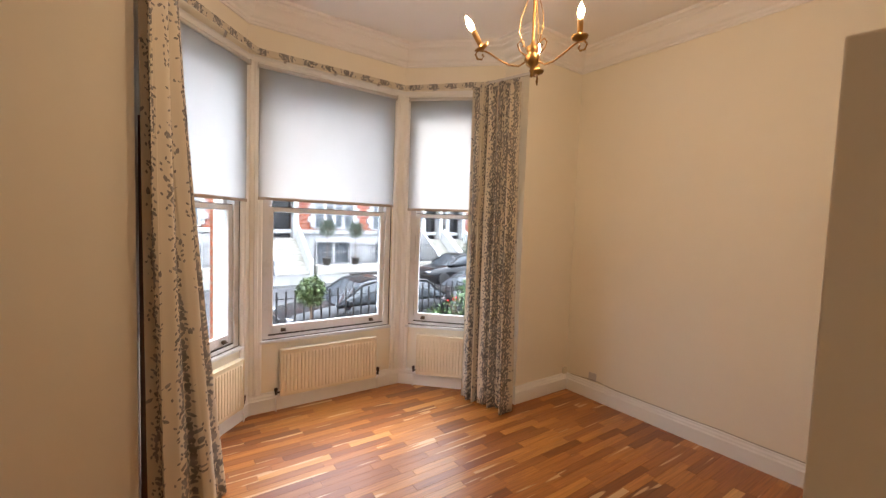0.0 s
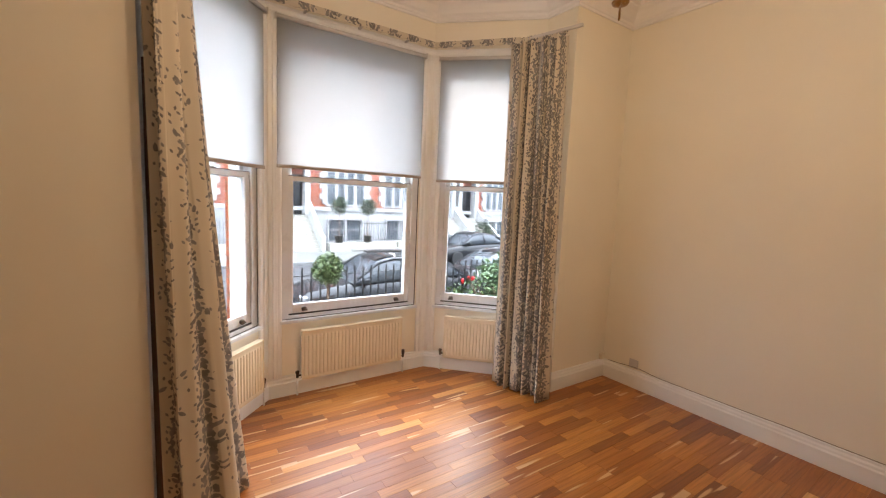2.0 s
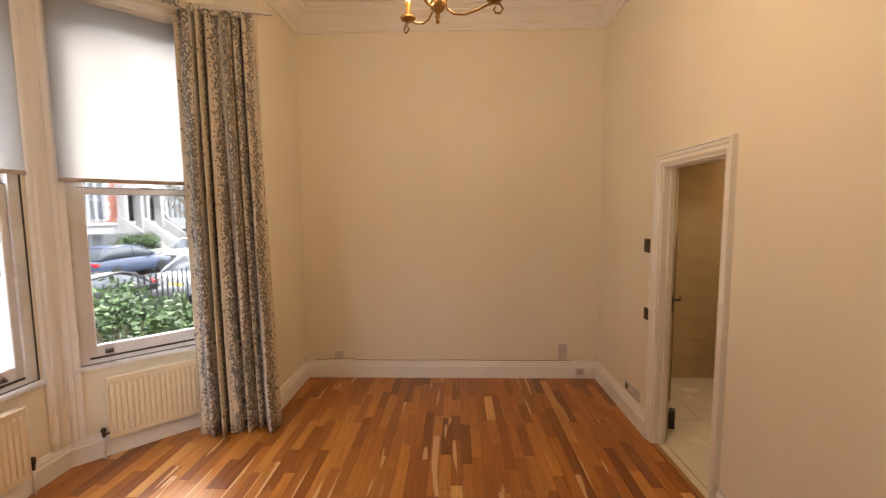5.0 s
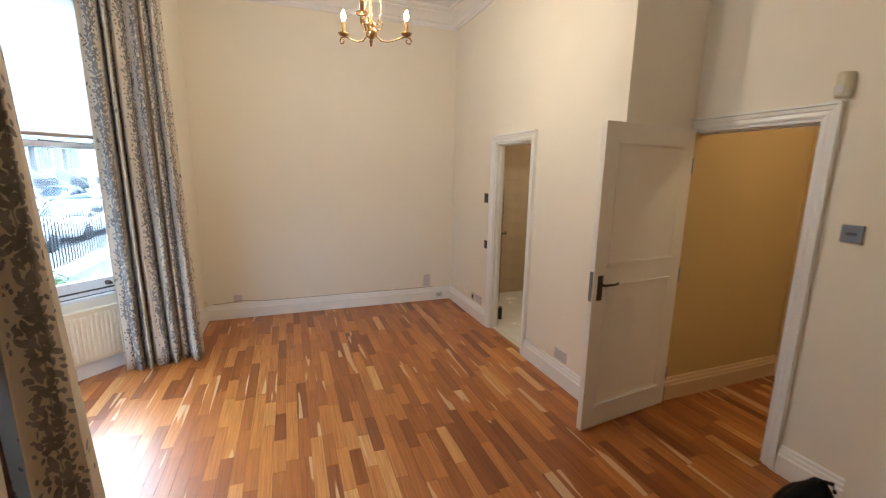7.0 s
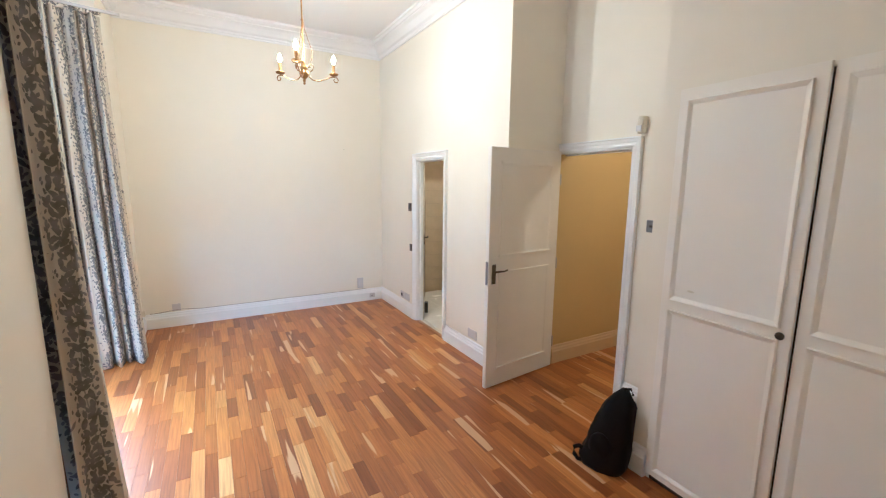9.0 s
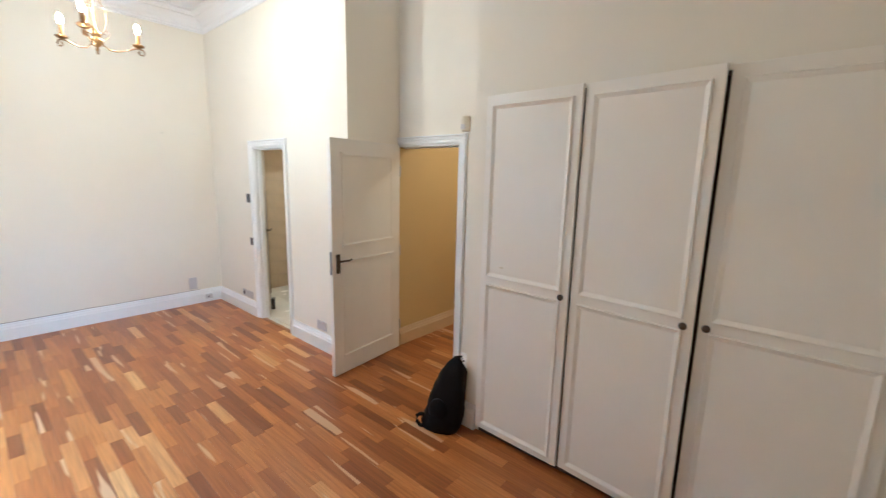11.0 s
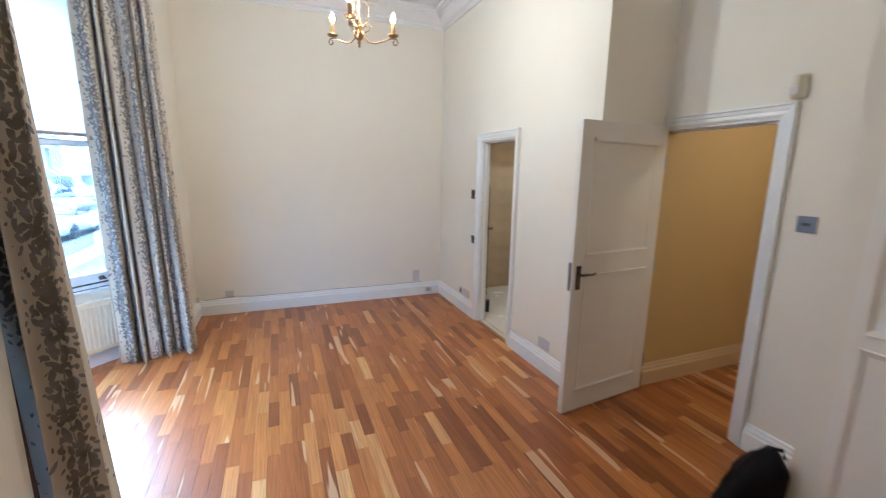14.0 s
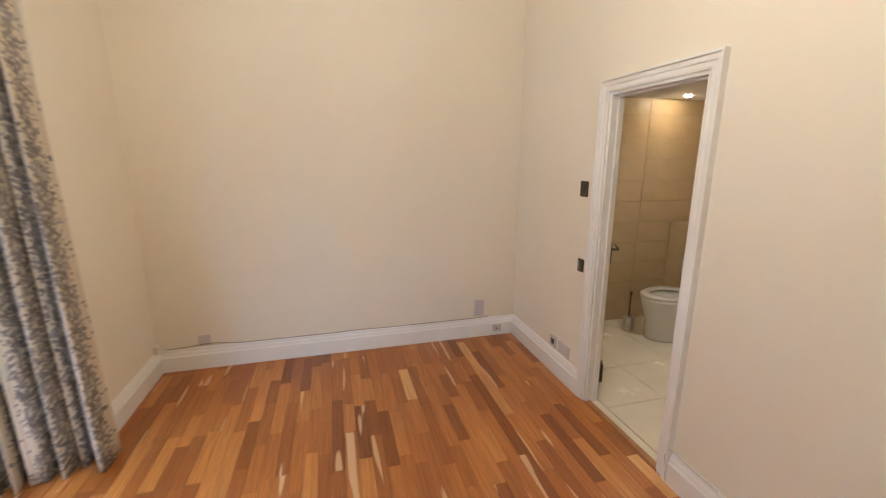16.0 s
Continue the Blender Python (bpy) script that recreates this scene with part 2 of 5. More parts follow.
M_CEIL = painted("white_ceiling_paint", (0.85, 0.83, 0.81), 0.8, 0.015, 1.0, 120, 0.1)
M_TRIM = painted("white_gloss_paint", (0.85, 0.845, 0.82), 0.32, 0.03, 3.0, 90, 0.08)
M_DOOR = painted("white_door_paint", (0.84, 0.80, 0.73), 0.38, 0.03, 2.0, 90, 0.08)
M_WARD = painted("cream_cabinet_paint", (0.86, 0.815, 0.725), 0.42, 0.025, 1.6, 110, 0.1)
M_REVEAL = painted("grey_white_masonry_paint", (0.42, 0.42, 0.42), 0.7, 0.06, 3.0)
# the cool cast is daylight reflected in the gloss, put into the colour
M_SASH = painted("daylit_white_gloss_paint", (0.72, 0.735, 0.75), 0.28, 0.03, 3.0, 90, 0.08)
M_CREAMDOOR = painted("cream_bathroom_door_paint", (0.60, 0.52, 0.40), 0.4, 0.03, 2.0, 90, 0.08)
# wardrobe inside coloured near-black so that the door gaps read as shade
M_DARKIN = painted("shade_black_cabinet_inside", (0.06, 0.045, 0.035), 0.8)
M_RAD = painted("cream_radiator_enamel", (0.78, 0.68, 0.50), 0.35, 0.02, 3.0, 90, 0.05)
M_BRASS = painted("aged_brass", (0.34, 0.20, 0.075), 0.38, 0.18, 14, 120, 0.1, 1.0)
M_BRONZE = painted("dark_bronze", (0.10, 0.08, 0.065), 0.38, 0.2, 20, 150, 0.1, 0.9)
M_STEEL = painted("worn_steel", (0.55, 0.53, 0.5), 0.3, 0.1, 20, 150, 0.1, 1.0)
M_CABLE = painted("greyed_cable", (0.30, 0.25, 0.19), 0.6)
M_IVORY = painted("ivory_plastic", (0.72, 0.66, 0.52), 0.45, 0.05)
M_PLASTIC = painted("white_plastic", (0.60, 0.57, 0.55), 0.4, 0.04)
M_BLACKP = painted("black_plastic", (0.03, 0.027, 0.025), 0.4, 0.1)
M_GREYPL = painted("grey_metal_plate", (0.22, 0.22, 0.23), 0.35, 0.1, 10, 100, 0.1, 0.7)
M_CANDLE = painted("candle_tube", (0.46, 0.27, 0.09), 0.5, 0.1, 20)
M_BULB = glow("lit_bulb", (1.0, 0.72, 0.40), 32)
M_CLOTH = curtain_cloth("leaf_print_cotton")
# this brown also holds the shade behind the curtain's edge
M_LINING = painted("shaded_brown_lining", (0.16, 0.085, 0.05), 0.9, 0.15, 6)
M_BLIND = sheer("white_blind_scrim")
M_BLINDBAR = painted("beige_blind_bar", (0.42, 0.35, 0.28), 0.6, 0.05)
# Grey tint dims the view outdoors; panes cast no shadow, so daylight stays.
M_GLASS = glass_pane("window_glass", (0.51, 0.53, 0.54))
M_BAG = painted("black_nylon", (0.003, 0.003, 0.004), 0.6, 0.25, 9, 300, 0.5)
M_BAG.node_tree.nodes["Principled BSDF"].inputs["Specular IOR Level"].default_value = 0.18
M_FLOOR1 = wood_floor("acacia_strip", True)
M_FLOOR2 = wood_floor("acacia_strip_joined", False)
M_SUBFLOOR = painted("dark_joint", (0.07, 0.03, 0.014), 0.8)
M_OAK = painted("oak_threshold", (0.33, 0.16, 0.06), 0.4, 0.2, 9)
M_TILE = painted("beige_wall_tile", (0.50, 0.38, 0.23), 0.3, 0.08, 4.0, 60, 0.05)
M_TILEF = painted("cream_floor_tile", (0.72, 0.66, 0.55), 0.25, 0.05, 3.0, 60, 0.05)
M_GROUT = painted("beige_grout", (0.45, 0.35, 0.22), 0.9)
M_PORCELAIN = painted("white_porcelain", (0.66, 0.64, 0.60), 0.12, 0.02, 3, 30, 0)

# ---- building blocks ----
def mesh_of(bm, name, mat, smooth=False):
    me = bpy.data.meshes.new(name)
    bmesh.ops.recalc_face_normals(bm, faces=bm.faces)
    bm.to_mesh(me)
    bm.free()
    me.materials.append(mat)
    if smooth:
        for p in me.polygons:
            p.use_smooth = True
    return me


def part(name, bm, mat, parent=None, label="", smooth=False):
    ob = new(name, mesh_of(bm, name, mat, smooth))
    ob.parent = parent
    return tagged(ob, label)


def thing(name, label, category, m=None, group="", kind=""):
    ob = new(name)
    ob.empty_display_size = 0.1
    ob.matrix_basis = m or Matrix()
    return tagged(ob, label, category, group, kind)


def structure(name, bm, mat, label="", category="wall", smooth=False):
    return tagged(part(name, bm, mat, None, "", smooth), label, category, "", "structure")


def box(bm, x0, y0, z0, x1, y1, z1, m=None):
    vs = [bm.verts.new((x, y, z)) for z in (z0, z1) for x, y in ((x0, y0), (x1, y0), (x1, y1), (x0, y1))]
    if m:
        for v in vs:
            v.co = m @ v.co
    for f in ((3, 2, 1, 0), (4, 5, 6, 7), (0, 1, 5, 4), (1, 2, 6, 5), (2, 3, 7, 6), (3, 0, 4, 7)):
        bm.faces.new([vs[i] for i in f])
    return vs


def rbox(x0, y0, z0, x1, y1, z1, r=0.004, seg=2):
    """A bmesh of one box with rounded edges."""
    bm = bmesh.new()
    box(bm, x0, y0, z0, x1, y1, z1)
    bmesh.ops.bevel(bm, geom=bm.edges[:], offset=r, segments=seg, profile=0.7, affect="EDGES")
    return bm


def join(*bms):
    out = bmesh.new()
    for b in bms:
        me = bpy.data.meshes.new("tmp")
        b.to_mesh(me)
        b.free()
        out.from_mesh(me)
        bpy.data.meshes.remove(me)
    return out


def prism(bm, poly, z0, z1):
    lo, hi = [bm.verts.new((x, y, z0)) for x, y in poly], [bm.verts.new((x, y, z1)) for x, y in poly]
    bm.faces.new(lo[::-1])
    bm.faces.new(hi)
    for i in range(len(poly)):
        j = (i + 1) % len(poly)
        bm.faces.new((lo[i], lo[j], hi[j], hi[i]))


def loft(bm, rings, caps=True, closed=True):
    """Skin through rings of equal length."""
    vr = [[bm.verts.new(p) for p in r] for r in rings]
    k = len(rings[0])
    for a, b in zip(vr, vr[1:]):
        for i in range(k if closed else k - 1):
            j = (i + 1) % k
            bm.faces.new((a[i], a[j], b[j], b[i]))
    if caps and closed:
        bm.faces.new(vr[0][::-1])
        bm.faces.new(vr[-1])
    return vr


def lathe(bm, profile, seg=16, m=None):
    """Turned round z: profile of (radius, z)."""
    rings = [[Vector((r * math.cos(2 * math.pi * i / seg), r * math.sin(2 * math.pi * i / seg), z)) for i in range(seg)] for r, z in profile]
    if m:
        rings = [[m @ p for p in r] for r in rings]
    loft(bm, rings)


def tube(bm, pts, r, seg=8, taper=None):
    pts = [Vector(p) for p in pts]
    rings = []
    for i, p in enumerate(pts):
        d = (pts[min(i + 1, len(pts) - 1)] - pts[max(i - 1, 0)]).normalized()
        a = d.cross(Vector((0, 0, 1)) if abs(d.z) < 0.9 else Vector((1, 0, 0))).normalized()
        c = d.cross(a)
        rr = r * (taper[i] if taper else 1)
        rings.append([p + rr * (math.cos(2 * math.pi * k / seg) * a + math.sin(2 * math.pi * k / seg) * c) for k in range(seg)])
    loft(bm, rings)


def offset_line(pts, d, closed):
    """The line moved d to its left, with mitred corners."""
    out = []
    k = len(pts)
    for i, p in enumerate(pts):
        p = Vector(p)
        dirs = []
        if closed or i > 0:
            dirs.append((p - Vector(pts[i - 1])).normalized())
        if closed or i < k - 1:
            dirs.append((Vector(pts[(i + 1) % k]) - p).normalized())
        ns = [Vector((-q.y, q.x)) for q in dirs]
        nn = ns[0] if len(ns) == 1 else (ns[0] + ns[1]).normalized()
        out.append(p + nn * (d / max(0.3, nn.dot(ns[0]))))
    return out


def sweep(bm, pts, profile, closed=False):
    """Profile of (distance from the wall, height), run along a line of (x, y), room on its left."""
    rows = [[(q.x, q.y, z) for q in offset_line(pts, d, closed)] for d, z in profile]
    rings = [[row[i] for row in rows] for i in range(len(pts))]
    if closed:
        rings.append(rings[0])
    loft(bm, rings, caps=not closed)


def wall_run(bm, p0, p1, thick, z0, z1, holes=()):
    """A wall whose room face runs p0 to p1 with the room on its left; holes: (s0, s1, z0, z1) along it."""
    p0, p1 = Vector(p0), Vector(p1)
    ln = (p1 - p0).length
    d = (p1 - p0).normalized()
    m = Matrix(((d.x, d.y, 0, p0.x), (d.y, -d.x, 0, p0.y), (0, 0, 1, 0), (0, 0, 0, 1)))
    s = 0.0
    for a, b, ha, hb in sorted(holes):
        if a > s:
            box(bm, s, 0, z0, a, thick, z1, m)
        if ha > z0:
            box(bm, a, 0, z0, b, thick, ha, m)
        if hb < z1:
            box(bm, a, 0, hb, b, thick, z1, m)
        s = b
    if s < ln:
        box(bm, s, 0, z0, ln, thick, z1, m)


# ---- the shell ----
XE, YN, YB, XP, YD, XA, YW, XW, ZC = 4.05, 2.87, -0.06, 1.155, -0.65, -0.19, -0.03, -2.2, 3.56
LC, RC = (1.01, 3.93), (2.53, 3.93)  # front corners of the bay
LJ, RJ, YJ = 0.275, 3.265, 3.195  # its jambs
YNW = 2.65  # the wall west of the bay stands further into the room
R2 = math.sqrt(0.5)
SILL, HEAD = 0.648, 3.05
DX0, DX1, DH = 0.41, 1.155, 1.995  # room door
BX0, BX1, BH = 2.21, 2.883, 1.985  # bathroom door


def wall(name, label, *runs, mat=None):
    bm = bmesh.new()
    for r in runs:
        wall_run(bm, *r)
    return structure(name, bm, mat or M_WALL, label)


Z0, Z1 = -0.02, ZC + 0.15
SIDE = (Vector((RJ, YJ)) - Vector(RC)).length
wall("wall_east", "plain cream painted far wall", ((XE, YB - 0.0), (XE, YN), 0.22, Z0, Z1))
wall("wall_north_east", "cream painted wall beside the bay window", ((XE + 0.22, YN), (RJ, YN), YJ - YN, Z0, Z1))
wall("wall_north_west", "cream painted wall beside the bay window", ((LJ, YNW), (XW - 0.2, YNW), YJ - YNW, Z0, Z1))
wall("wall_bay_east", "cream bay wall under a sash window", ((RJ, YJ), RC, 0.26, Z0, Z1, [(SIDE - 0.965, SIDE - 0.085, SILL, HEAD)]))
wall("wall_bay_north", "cream bay wall under a sash window", (RC, LC, 0.26, Z0, Z1, [(RC[0] - 2.403, RC[0] - 1.123, SILL, HEAD)]))
wall("wall_bay_west", "cream bay wall under a sash window", (LC, (LJ, YJ), 0.26, Z0, Z1, [(0.085, 0.965, SILL, HEAD)]))
wall("wall_west", "plain cream painted end wall", ((XW, YNW), (XW, YW - 0.8), 0.2, Z0, Z1))
wall("wall_wardrobe", "cream painted wall round the built-in wardrobe", ((XW, YW), (XA, YW), 0.12, Z0, Z1, [(0.1, 1.895, Z0, 2.17)]))
wall("wall_alcove_west", "cream painted return of the door recess", ((XA, YW - 0.12), (XA, YD), 0.12, Z0, Z1))
# run on unseen to x = -1.0 to keep daylight out of the hall
wall("wall_door", "cream painted wall with the room door", ((-1.0, YD), (XP, YD), 0.12, Z0, Z1, [(DX0 + 1.0, DX1 + 1.0, Z0, DH)]))
wall("wall_pillar", "cream painted return beside the open door", ((XP, YD), (XP, YB - 0.075), 0.14, Z0, Z1))
wall("wall_bathroom", "cream painted wall with the bathroom door", ((XP, YB), (XE + 0.22, YB), 0.075, Z0, Z1, [(BX0 - XP, BX1 - XP, Z0, BH)]))

bm = bmesh.new()
prism(bm, [(XW - 0.2, YD - 0.12), (XE + 0.22, YD - 0.12), (XE + 0.22, YJ), (RJ + 0.4, YJ), (RC[0] + 0.2, 4.19), (LC[0] - 0.2, 4.19), (LJ - 0.4, YJ), (XW - 0.2, YJ)], ZC, ZC + 0.12)
structure("ceiling", bm, M_CEIL, "white painted ceiling", "ceiling")

ROOM = [(XE, YN), (RJ, YN), (RJ, YJ), RC, LC, (LJ, YJ), (LJ, YNW), (XW, YNW), (XW, YW), (XA, YW), (XA, YD), (XP, YD), (XP, YB), (XE, YB)]
CORNICE = [(0.0, 3.365), (0.014, 3.365), (0.014, 3.385), (0.022, 3.39), (0.026, 3.41), (0.05, 3.425), (0.065, 3.45), (0.09, 3.48), (0.125, 3.50), (0.125, 3.512), (0.14, 3.516), (0.155, 3.53), (0.175, 3.535), (0.175, ZC), (0.0, ZC)]
bm = bmesh.new()
sweep(bm, ROOM, CORNICE, True)
structure("cornice", bm, M_CEIL, "white moulded plaster cornice", "cornice")

SKIRT = [(0.0, 0.0), (0.03, 0.0), (0.03, 0.115), (0.022, 0.125), (0.02, 0.14), (0.012, 0.152), (0.011, 0.165), (0.004, 0.172), (0.0, 0.172)]


def skirting(name, pts, mat=None):
    bm = bmesh.new()
    sweep(bm, pts, SKIRT)
    structure(name, bm, mat or M_TRIM, "white painted moulded skirting board", "skirting board")


AW = 0.07  # architrave width
skirting("baseboard_east", [(BX1 + AW, YB), (XE, YB), (XE, YN), (RJ, YN), (RJ, YJ), RC, LC, (LJ, YJ), (LJ, YNW), (XW, YNW), (XW, YW)])
skirting("baseboard_south", [(XP, YD + 0.03), (XP, YB), (BX0 - AW, YB)])
skirting("baseboard_alcove", [(-0.285, YW), (XA, YW), (XA, YD), (DX0 - AW, YD)])

# window boards and mouldings on the bay's posts
SHAFT = [(0.0, -0.055), (0.012, -0.055), (0.02, -0.045), (0.02, -0.02), (0.03, -0.012), (0.03, 0.012), (0.02, 0.02), (0.02, 0.045), (0.012, 0.055), (0.0, 0.055)]


def post_trim(name, x, y, ang):
    bm = bmesh.new()
    m = pose(x, y, 0, 0, 0, ang)
    loft(bm, [[m @ Vector((b, -a, z)) for a, b in SHAFT] for z in (0.172, 3.052)])
    structure(name, bm, M_TRIM, "white moulded window post trim", "trim")


post_trim("trim_bay_1", 1.075, 3.928, 0)
post_trim("trim_bay_2", 2.472, 3.928, 0)
post_trim("trim_bay_3", RC[0] + 0.045 * R2, RC[1] - 0.045 * R2, -45)
post_trim("trim_bay_4", LC[0] - 0.045 * R2, LC[1] - 0.045 * R2, 45)
HEADT = [(0.0, 3.052), (0.02, 3.052), (0.03, 3.065), (0.03, 3.09), (0.016, 3.1), (0.012, 3.12), (0.0, 3.12)]
bm = bmesh.new()
sweep(bm, [(RJ, YJ), RC, LC, (LJ, YJ)], HEADT)
structure("trim_window_head", bm, M_TRIM, "white moulded head above the windows", "trim")


# ---- sash windows ----
def sash_window(name, w, m, brick=0.45):
    """Box sash, sill on z = 0, room face on y = 0, y outward."""
    h = HEAD - SILL
    t = thing(name, "white painted timber sash window with blackened lifts", "window", m, "bay windows", "structure")
    a = w / 2
    f = 0.052
    fr = bmesh.new()
    for s in (-1, 1):
        box(fr, min(s * a, s * (a - f)), 0.012, 0, max(s * a, s * (a - f)), 0.2, h)
        box(fr, min(s * (a - f), s * (a - f - 0.014)), 0.012, 0.035, max(s * (a - f), s * (a - f - 0.014)), 0.03, h - f)
    box(fr, -a + f, 0.012, h - f, a - f, 0.2, h)
    box(fr, -a + f, 0.012, 0, a - f, 0.2, 0.035)
    part("frame", fr, M_SASH, t)
    for s in (-1, 1):
        b = bmesh.new()
        box(b, min(s * a, s * (a + 0.05)), 0.262, -0.05, max(s * a, s * (a + 0.05)), 0.29, brick)
        part("brick_reveal", b, M_BRICKR, t, "red brick outer reveal")
        if brick < h:
            b = bmesh.new()
            box(b, min(s * a, s * (a + 0.05)), 0.262, brick, max(s * a, s * (a + 0.05)), 0.29, h + 0.1)
            part("render_reveal", b, M_REVEAL, t)
    part("stone_sill", rbox(-a, 0.2, -0.08, a, 0.4, 0.0, 0.01), M_REVEAL, t)
    part("sill", rbox(-a - 0.01, -0.03, -0.022, a + 0.01, 0.012, 0.004, 0.004), M_SASH, t)
    zm = 1.825 - SILL  # meeting rails
    i = a - f - 0.002

    def sash(nm, y, z0, z1, bot, top):
        bmx = bmesh.new()
        box(bmx, -i, y, z0, -i + 0.055, y + 0.045, z1)
        box(bmx, i - 0.055, y, z0, i, y + 0.045, z1)
        box(bmx, -i + 0.055, y, z0, i - 0.055, y + 0.045, z0 + bot)
        box(bmx, -i + 0.055, y, z1 - top, i - 0.055, y + 0.045, z1)
        bmesh.ops.bevel(bmx, geom=[e for e in bmx.edges if e.calc_length() > 0.2], offset=0.005, segments=1, affect="EDGES")
        s = part(nm, bmx, M_SASH, t)
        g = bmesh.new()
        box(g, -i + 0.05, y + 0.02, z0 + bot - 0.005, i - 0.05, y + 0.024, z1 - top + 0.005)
        gp = part("pane", g, M_GLASS, s, "window glass tinted grey to dim the view outdoors")
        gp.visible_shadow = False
        return s

    # thin dark strips laid where shade falls in the gaps round the sash
    sl = bmesh.new()
    for s in (-1, 1):
        box(sl, min(s * i, s * (i - 0.011)), 0.024, 0.03, max(s * i, s * (i - 0.011)), 0.032, zm)
    box(sl, -i, 0.022, 0.035, i, 0.034, 0.047)
    box(sl, -i, 0.03, zm + 0.022, i, 0.06, zm + 0.026)
    for s in (-1, 1):
        box(sl, min(s * a, s * (a - 0.005)), 0.004, 0.004, max(s * a, s * (a - 0.005)), 0.0125, zm + 0.1)
    box(sl, -a + 0.005, 0.004, 0.004, a - 0.005, 0.0125, 0.009)
    part("gap_shade_lines", sl, M_GAPSHADE, t, "dark lines painted for the shade in the gaps round the sash")
    low = sash("lower_sash", 0.032, 0.036, zm + 0.022, 0.09, 0.04)
    sash("upper_sash", 0.082, zm - 0.022, h - f - 0.002, 0.044, 0.06)
    for s in (-1, 1):
        b = bmesh.new()
        x = s * (i - 0.055 - 0.085 * w / 1.2)
        lathe(b, [(0.004, -0.016), (0.021, -0.012), (0.024, 0.0), (0.02, 0.012), (0.004, 0.015)], 10, pose(x, 0.026, 0.083))
        box(b, x - 0.024, 0.006, 0.066, x + 0.024, 0.018, 0.078)
        part("sash_lift", b, M_BRONZE, low, "blackened metal sash lift", True)
    b = rbox(-0.03, 0.03, zm + 0.022, 0.03, 0.062, zm + 0.034, 0.003)
    part("catch", b, M_STEEL, low, "small metal sash catch")
    return t


def roller_blind(w, m, bottom=1.885):
    t = thing("roller_blind", "white translucent roller blind drawn halfway down", "blind", m, "bay blinds")
    h, z0 = HEAD - SILL, bottom - SILL
    a = w / 2 + 0.012
    b = bmesh.new()
    box(b, -a, -0.041, z0, a, -0.0395, h - 0.03)
    part("fabric", b, M_BLIND, t)
    part("bottom_bar", rbox(-a - 0.003, -0.048, z0 - 0.022, a + 0.003, -0.034, z0 + 0.004, 0.004), M_BLINDBAR, t, "beige fabric-covered bar")
    b = bmesh.new()
    lathe(b, [(0.016, -a - 0.008), (0.016, a + 0.008)], 14, pose(0, -0.056, h - 0.026, 0, 90, 0))
    part("roller", b, M_PLASTIC, t, "", True)
    for s in (-1, 1):
        part("bracket", rbox(s * (a + 0.01) - 0.002, -0.075, h - 0.05, s * (a + 0.01) + 0.002, -0.032, h - 0.004, 0.001), M_PLASTIC, t)
    return t


def side_pose(s, left):
    """On the bay's slanting sides: s from the front corner, facing the room."""
    if left:
        return pose(LC[0] - s * R2, LC[1] - s * R2, SILL, 0, 0, 45)
    return pose(RC[0] + s * R2, RC[1] - s * R2, SILL, 0, 0, -45)


for k, (w, m) in enumerate([(0.88, side_pose(0.525, True)), (1.28, pose(1.763, 3.93, SILL)), (0.88, side_pose(0.525, False))]):
    sash_window("window_%d" % (k + 1), w, m, 2.5 if k == 0 else 0.45)
    roller_blind(w, m @ Matrix.Translation((-0.022 if k == 1 else 0.0, 0, 0)), 1.925 if k == 1 else 1.9)


# ---- radiators ----
def radiator(w, m, zb=0.135, zt=0.555):
    t = thing("radiator", "cream enamelled panel radiator under a window", "radiator", m, "bay radiators")
    a = w / 2
    b = bmesh.new()
    nf = max(8, round(w / 0.034))
    p = (w - 0.024) / nf
    prof = [(-a, -0.062), (-a, -0.074)]
    for i in range(nf):
        x0 = -a + 0.012 + p * i
        prof += [(x0 + 0.1 * p, -0.07), (x0 + 0.26 * p, -0.078), (x0 + 0.74 * p, -0.078), (x0 + 0.9 * p, -0.07)]
    prof += [(a, -0.074), (a, -0.062)]
    flat = [(x, min(y, -0.062) if y == -0.062 else -0.073) for x, y in prof]
    loft(b, [[(x, y, z) for x, y in (flat if k in (0, 1, 4, 5) else prof)] for k, z in enumerate((zb, zb + 0.028, zb + 0.04, zt - 0.045, zt - 0.032, zt))])
    part("front_panel", b, M_RAD, t)
    part("back_panel", rbox(-a + 0.004, -0.04, zb + 0.01, a - 0.004, -0.03, zt - 0.01, 0.003), M_RAD, t)
    part("top_grille", rbox(-a, -0.08, zt - 0.004, a, -0.028, zt + 0.008, 0.003), M_RAD, t)
    for s in (-1, 1):
        part("side_cover", rbox(s * a - 0.003, -0.078, zb + 0.01, s * a + 0.003, -0.03, zt, 0.002), M_RAD, t)
        v = bmesh.new()
        x = s * (a + 0.035)
        tube(v, [(s * (a - 0.005), -0.05, zb + 0.035), (x, -0.05, zb + 0.035)], 0.008)
        lathe(v, [(0.011, 0), (0.011, 0.03), (0.015, 0.034), (0.017, 0.07 if s > 0 else 0.055), (0.012, 0.078 if s > 0 else 0.06)], 12, pose(x, -0.05, zb + 0.018))
        part("valve", v, M_BRONZE, t, "dull metal radiator valve", True)
        p = bmesh.new()
        tube(p, [(x, -0.05, 0.0), (x, -0.05, zb + 0.02)], 0.0075)
        part("pipe", p, M_TRIM, t, "white painted pipe", True)
        hook = bmesh.new()
        box(hook, s * (a - 0.12) - 0.015, -0.032, zb + 0.06, s * (a - 0.12) + 0.015, 0.0, zt - 0.06)
        part("bracket", hook, M_STEEL, t)
    return t


radiator(0.945, pose(1.755, 3.93, 0))
